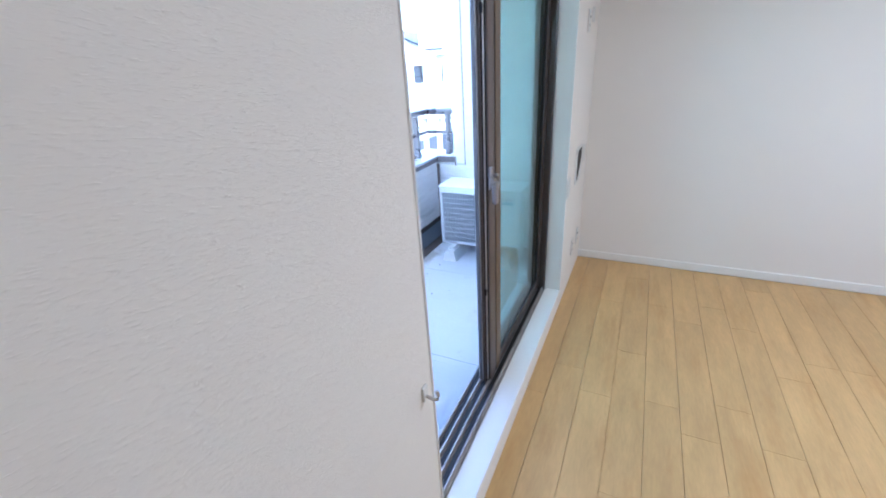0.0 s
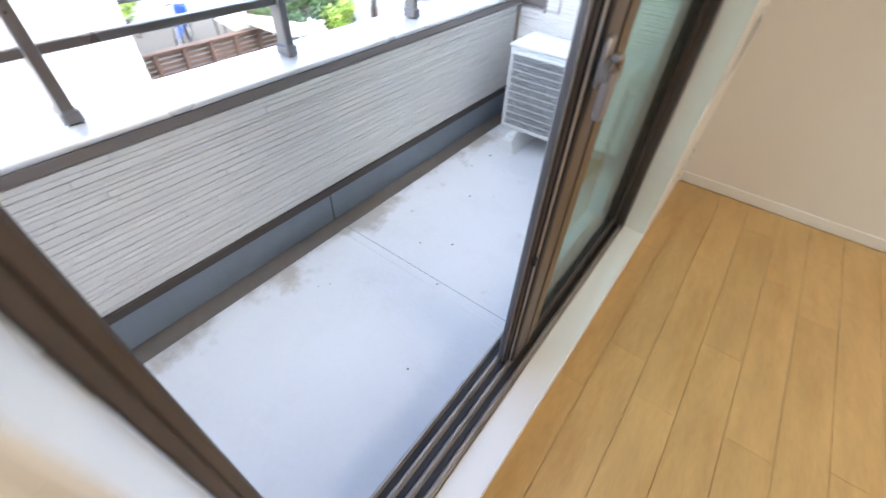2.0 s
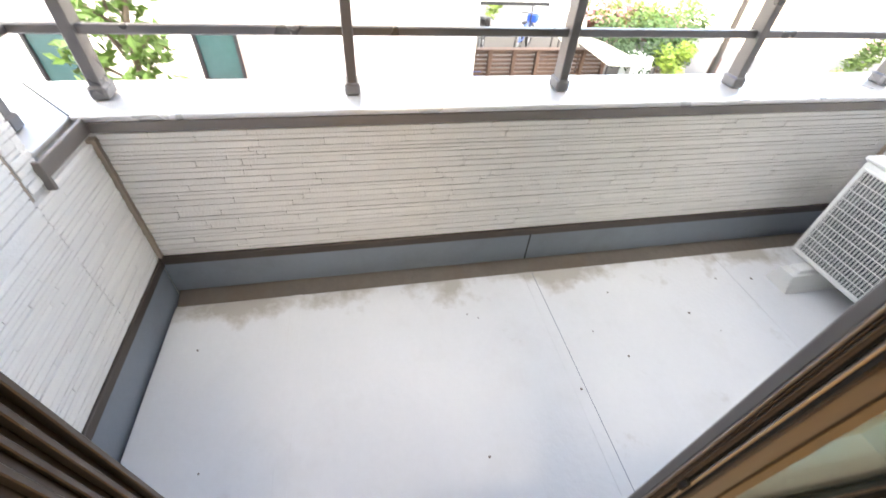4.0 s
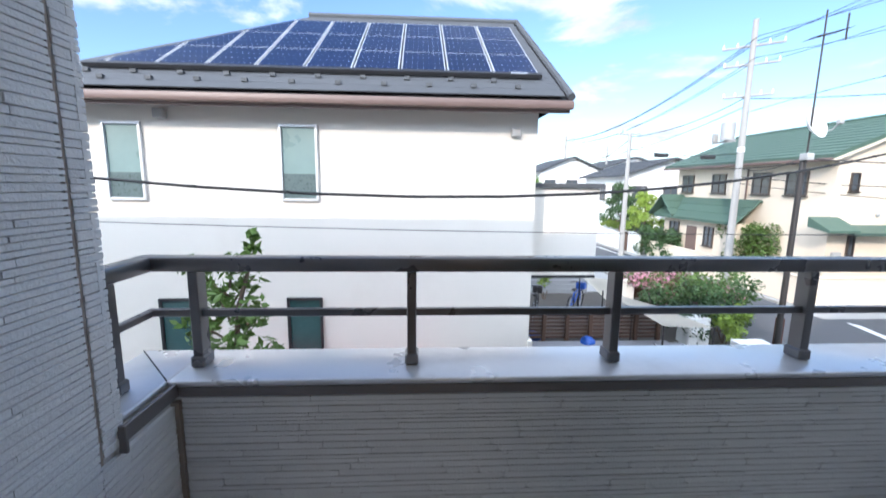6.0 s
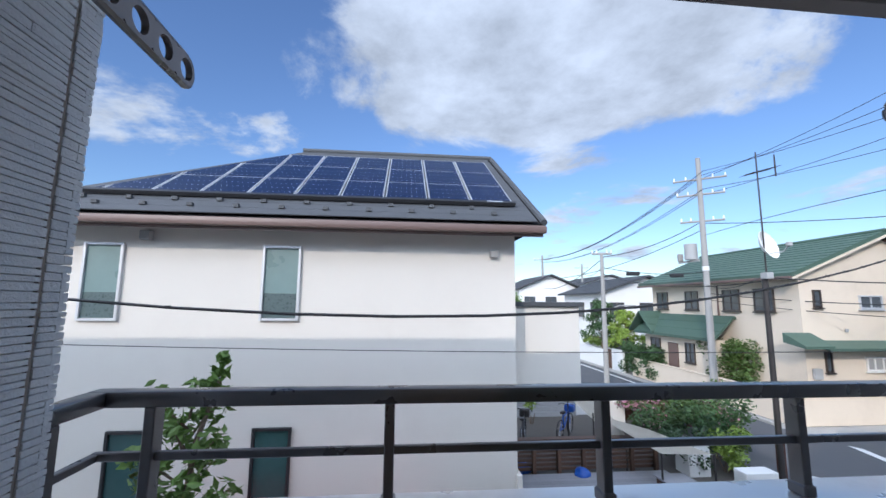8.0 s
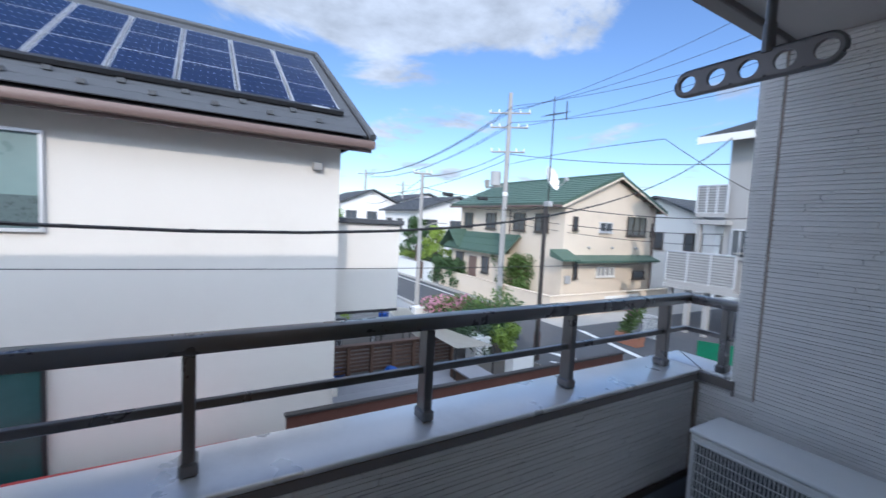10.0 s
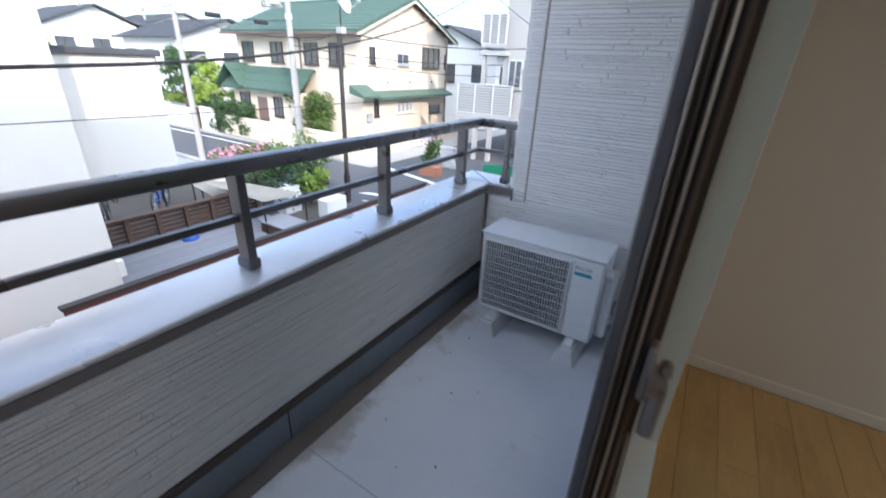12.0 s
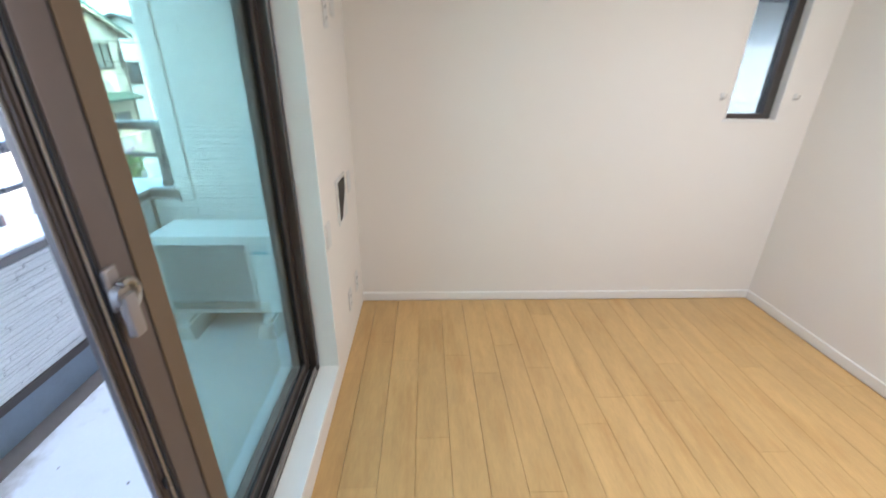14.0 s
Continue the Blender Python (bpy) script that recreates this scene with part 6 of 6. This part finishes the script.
far_house(-39.0, -31.5, 17.4, 25.0, 2.3, 3.7, M_OFFW, M_SLATE, "white two-storey house with a dark roof")
far_house(-52.0, -43.0, 14.0, 21.0, 2.9, 4.5, M_OFFW, M_SLATE, "white house with a grey roof farther down the street")
far_house(-62.0, -54.0, 8.0, 20.0, 4.0, 4.0, M_OFFW, M_GREYW, "white flat-roofed block in the distance")
far_house(-60.0, -50.0, 23.0, 33.0, 3.4, 5.1, M_OFFW, M_SLATE, "white house with a dark roof in the distance")
far_house(-36.0, -27.0, 27.0, 35.0, 2.7, 4.4, M_OFFW, M_SLATE, "white house behind the cream house")
far_house(-22.0, -14.0, 30.0, 38.0, 2.2, 4.0, M_OFFW, M_SLATE, "white house with a dark roof behind the cream house", "y")
far_house(-70.0, -58.0, 74.0, 92.0, 8.9, 8.9, M_CREAM, M_GREYW, "brown block of flats far away", "x", 5)
rf = random.Random(17)
for k in range(16):
    a = radians(38 + 62 * k / 15 + rf.uniform(-2, 2))
    d = rf.uniform(75, 130)
    x, y, w, ze = -d * math.sin(a), d * math.cos(a) + 6, rf.uniform(7, 12), rf.uniform(1.6, 3.2)
    far_house(x - w, x, y, y + rf.uniform(7, 12), ze, ze + rf.choice((0, 1.6, 2.0)), rf.choice((M_OFFW, M_CREAM, M_GREYW)), M_SLATE, "pale house on the skyline", "x", 2)
ww = thing("white_street_wall", "white rendered wall along the far street", "garden wall", at=(-28, 16.2, G))
under(ww, "wall_run", box(-42.0, -27.6, 15.7, 15.85, G, -1.7), M_OFFW)
under(ww, "wall_run", box(-27.0, -25.6, 15.7, 15.85, G, -1.5), M_OFFW)
under(ww, "gate", box(-27.59, -27.01, 15.72, 15.82, G + 0.05, -1.6), M_DWOOD, "brown gate")

# ---- unseen ceiling light, added to brighten the room ----
cl = thing("fill_light", "unseen round ceiling light added to brighten the room", "ceiling light", at=(1.95, 1.9, CEIL))
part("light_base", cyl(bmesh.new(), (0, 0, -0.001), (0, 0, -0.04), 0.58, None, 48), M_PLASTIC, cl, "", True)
lamp = new("fill_lamp", bpy.data.lights.new("fill_lamp", "AREA"))
lamp.data.shape, lamp.data.size, lamp.data.energy, lamp.data.color = "DISK", 1.14, FILL_POWER, FILL_COLOR
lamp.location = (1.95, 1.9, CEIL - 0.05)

# dark specks on the balcony floor
rs = random.Random(12)
for k in range(14):
    x, y, r = rs.uniform(-1.1, -0.3), rs.uniform(0.8, 3.3), rs.uniform(0.003, 0.008)
    part("speck", cyl(bmesh.new(), (x, y, -0.005), (x, y, 0.002), r, r * 0.8, 7), M_GUTTER, deck)

# house seen through the narrow window
nh = thing("siding_house", "white house with horizontal siding beyond the narrow window", "house", at=(1.0, 7.2, G))
under(nh, "wall", box(-0.6, 9.0, 7.2, 13.0, G, 2.3), M_OFFW)
for k in range(26):
    under(nh, "siding_board", prism(bmesh.new(), [(7.199, G + 0.2 * k), (7.175, G + 0.2 * k), (7.19, G + 0.195 + 0.2 * k), (7.199, G + 0.195 + 0.2 * k)], 0, -0.6, 9.0), M_OFFW)
gable_roof(nh, "roof", -1.0, 9.5, 6.7, 13.5, 2.25, 4.0, 0.12, M_SLATE, "grey roof")


# ---- siding strips, floor boards: single pieces ----
def strips(wall, along, a0, a1, z0, z1, face, sign, seed, limit, gaps=()):
    """Stacked siding strips on a wall. along: the axis that the rows run on; face: the wall's plane; the first `limit` are parts of their own, the rest one mesh."""
    r = random.Random(seed)
    cells, z = [], z0
    while z < z1 - 0.008:
        h = r.choice((0.014, 0.017, 0.020, 0.025))
        a = a0
        while a < a1 - 0.004:
            w = min(r.uniform(0.10, 0.46), a1 - a)
            if a1 - a - w < 0.05:
                w = a1 - a
            cells.append((a, a + w - (0.0018 if a + w < a1 else 0), z, min(z + h, z1) - 0.0021, r.uniform(0.0118, 0.0160)))
            a += w
        z += h
    mid = (a0 + a1) / 2
    cells.sort(key=lambda c: abs(c[2] - 0.75))
    rest = []
    for i, (p, q, u, v, d) in enumerate(cells):
        lo, hi = (face - 0.0138, face - 0.0138 + d) if sign > 0 else (face + 0.0138 - d, face + 0.0138)
        dims = (lo, hi, p, q, u, v) if along == "y" else (p, q, lo, hi, u, v)
        if i < limit:
            piece("siding_strip", M_SIDING, wall, *dims, chamfer=0.3)
        else:
            rest.append(dims)
    if rest:
        vs, fs = [], []
        for x0, x1, y0, y1, u, v in rest:
            n = len(vs)
            vs += [(x, y, w) for w in (u, v) for x, y in ((x0, y0), (x1, y0), (x1, y1), (x0, y1))]
            fs += [tuple(n + i for i in q) for q in ((3, 2, 1, 0), (4, 5, 6, 7), (0, 1, 5, 4), (1, 2, 6, 5), (2, 3, 7, 6), (3, 0, 4, 7))]
        me = bpy.data.meshes.new("siding_rest")
        me.from_pydata(vs, [], fs)
        me.materials.append(M_SIDING)
        ob = new("siding_rest", me)
        ob.parent = wall
        tagged(ob, kind="stuff")


parapet = bpy.data.objects["parapet"]
wall_s, wall_n = bpy.data.objects["wall_balcony_south"], bpy.data.objects["wall_balcony_north"]
strips(parapet, "y", BY0 + 0.014, BY1 - 0.014, 0.207, 0.722, PX, 1, 3, 290)
for wl_ob, fy, sg, sd, wx, sx in ((wall_s, BY0, 1, 11, WALL_X, -0.974), (wall_n, BY1, -1, 21, WALL_XN, -1.02)):
    strips(wl_ob, "x", sx + 0.006, OUT - 0.0125, 0.207, 2.418, fy, sg, sd, 420)
    strips(wl_ob, "x", wx, sx - 0.006, 0.715, 2.418, fy, sg, sd + 1, 70)
    strips(wl_ob, "x", PX + 0.014, sx + 0.005, 0.207, 0.70, fy, sg, sd + 2, 60)
    strips(wl_ob, "y", fy - 0.22 * (sg > 0), fy + 0.22 * (sg < 0), 0.80, 2.418, wx + 0.0138, -1, sd + 3, 120)
    y0, y1 = (fy - 0.0135, fy - 0.004) if sg > 0 else (fy + 0.004, fy + 0.0135)
    part("sealant_joint", box(sx - 0.005, sx + 0.005, y0, y1, 0.70, 2.41), M_SEAL, wl_ob, "grey-brown sealant joint")
    y0, y1 = (fy - 0.0135, fy + 0.012) if sg > 0 else (fy - 0.012, fy + 0.0135)
    part("corner_seal", box(PX - 0.012, PX + 0.0125, y0, y1, 0.207, 0.70), M_SEAL, parapet, "brown sealant in the corner")

# floor boards, 147 mm wide, staggered
rb = random.Random(8)
x, col = 0.098 - 0.147, 0
while x < ROOM_X1:
    y = ROOM_Y0 - rb.uniform(0, 0.9)
    while y < FAR_Y - 0.012:
        ya, yb = max(y, ROOM_Y0), min(y + 0.91, FAR_Y - 0.0125)
        xa, xb = max(x, 0.0005), min(x + 0.147, ROOM_X1 - 0.0125)
        if yb - ya > 0.01 and xb - xa > 0.01:
            piece("floor_board", M_FLOOR, floor, xa, xb - 0.0018, ya, yb - 0.0009, -0.0119, 0.0, chamfer=0.02)
        y += 0.91
    x += 0.147
    col += 1
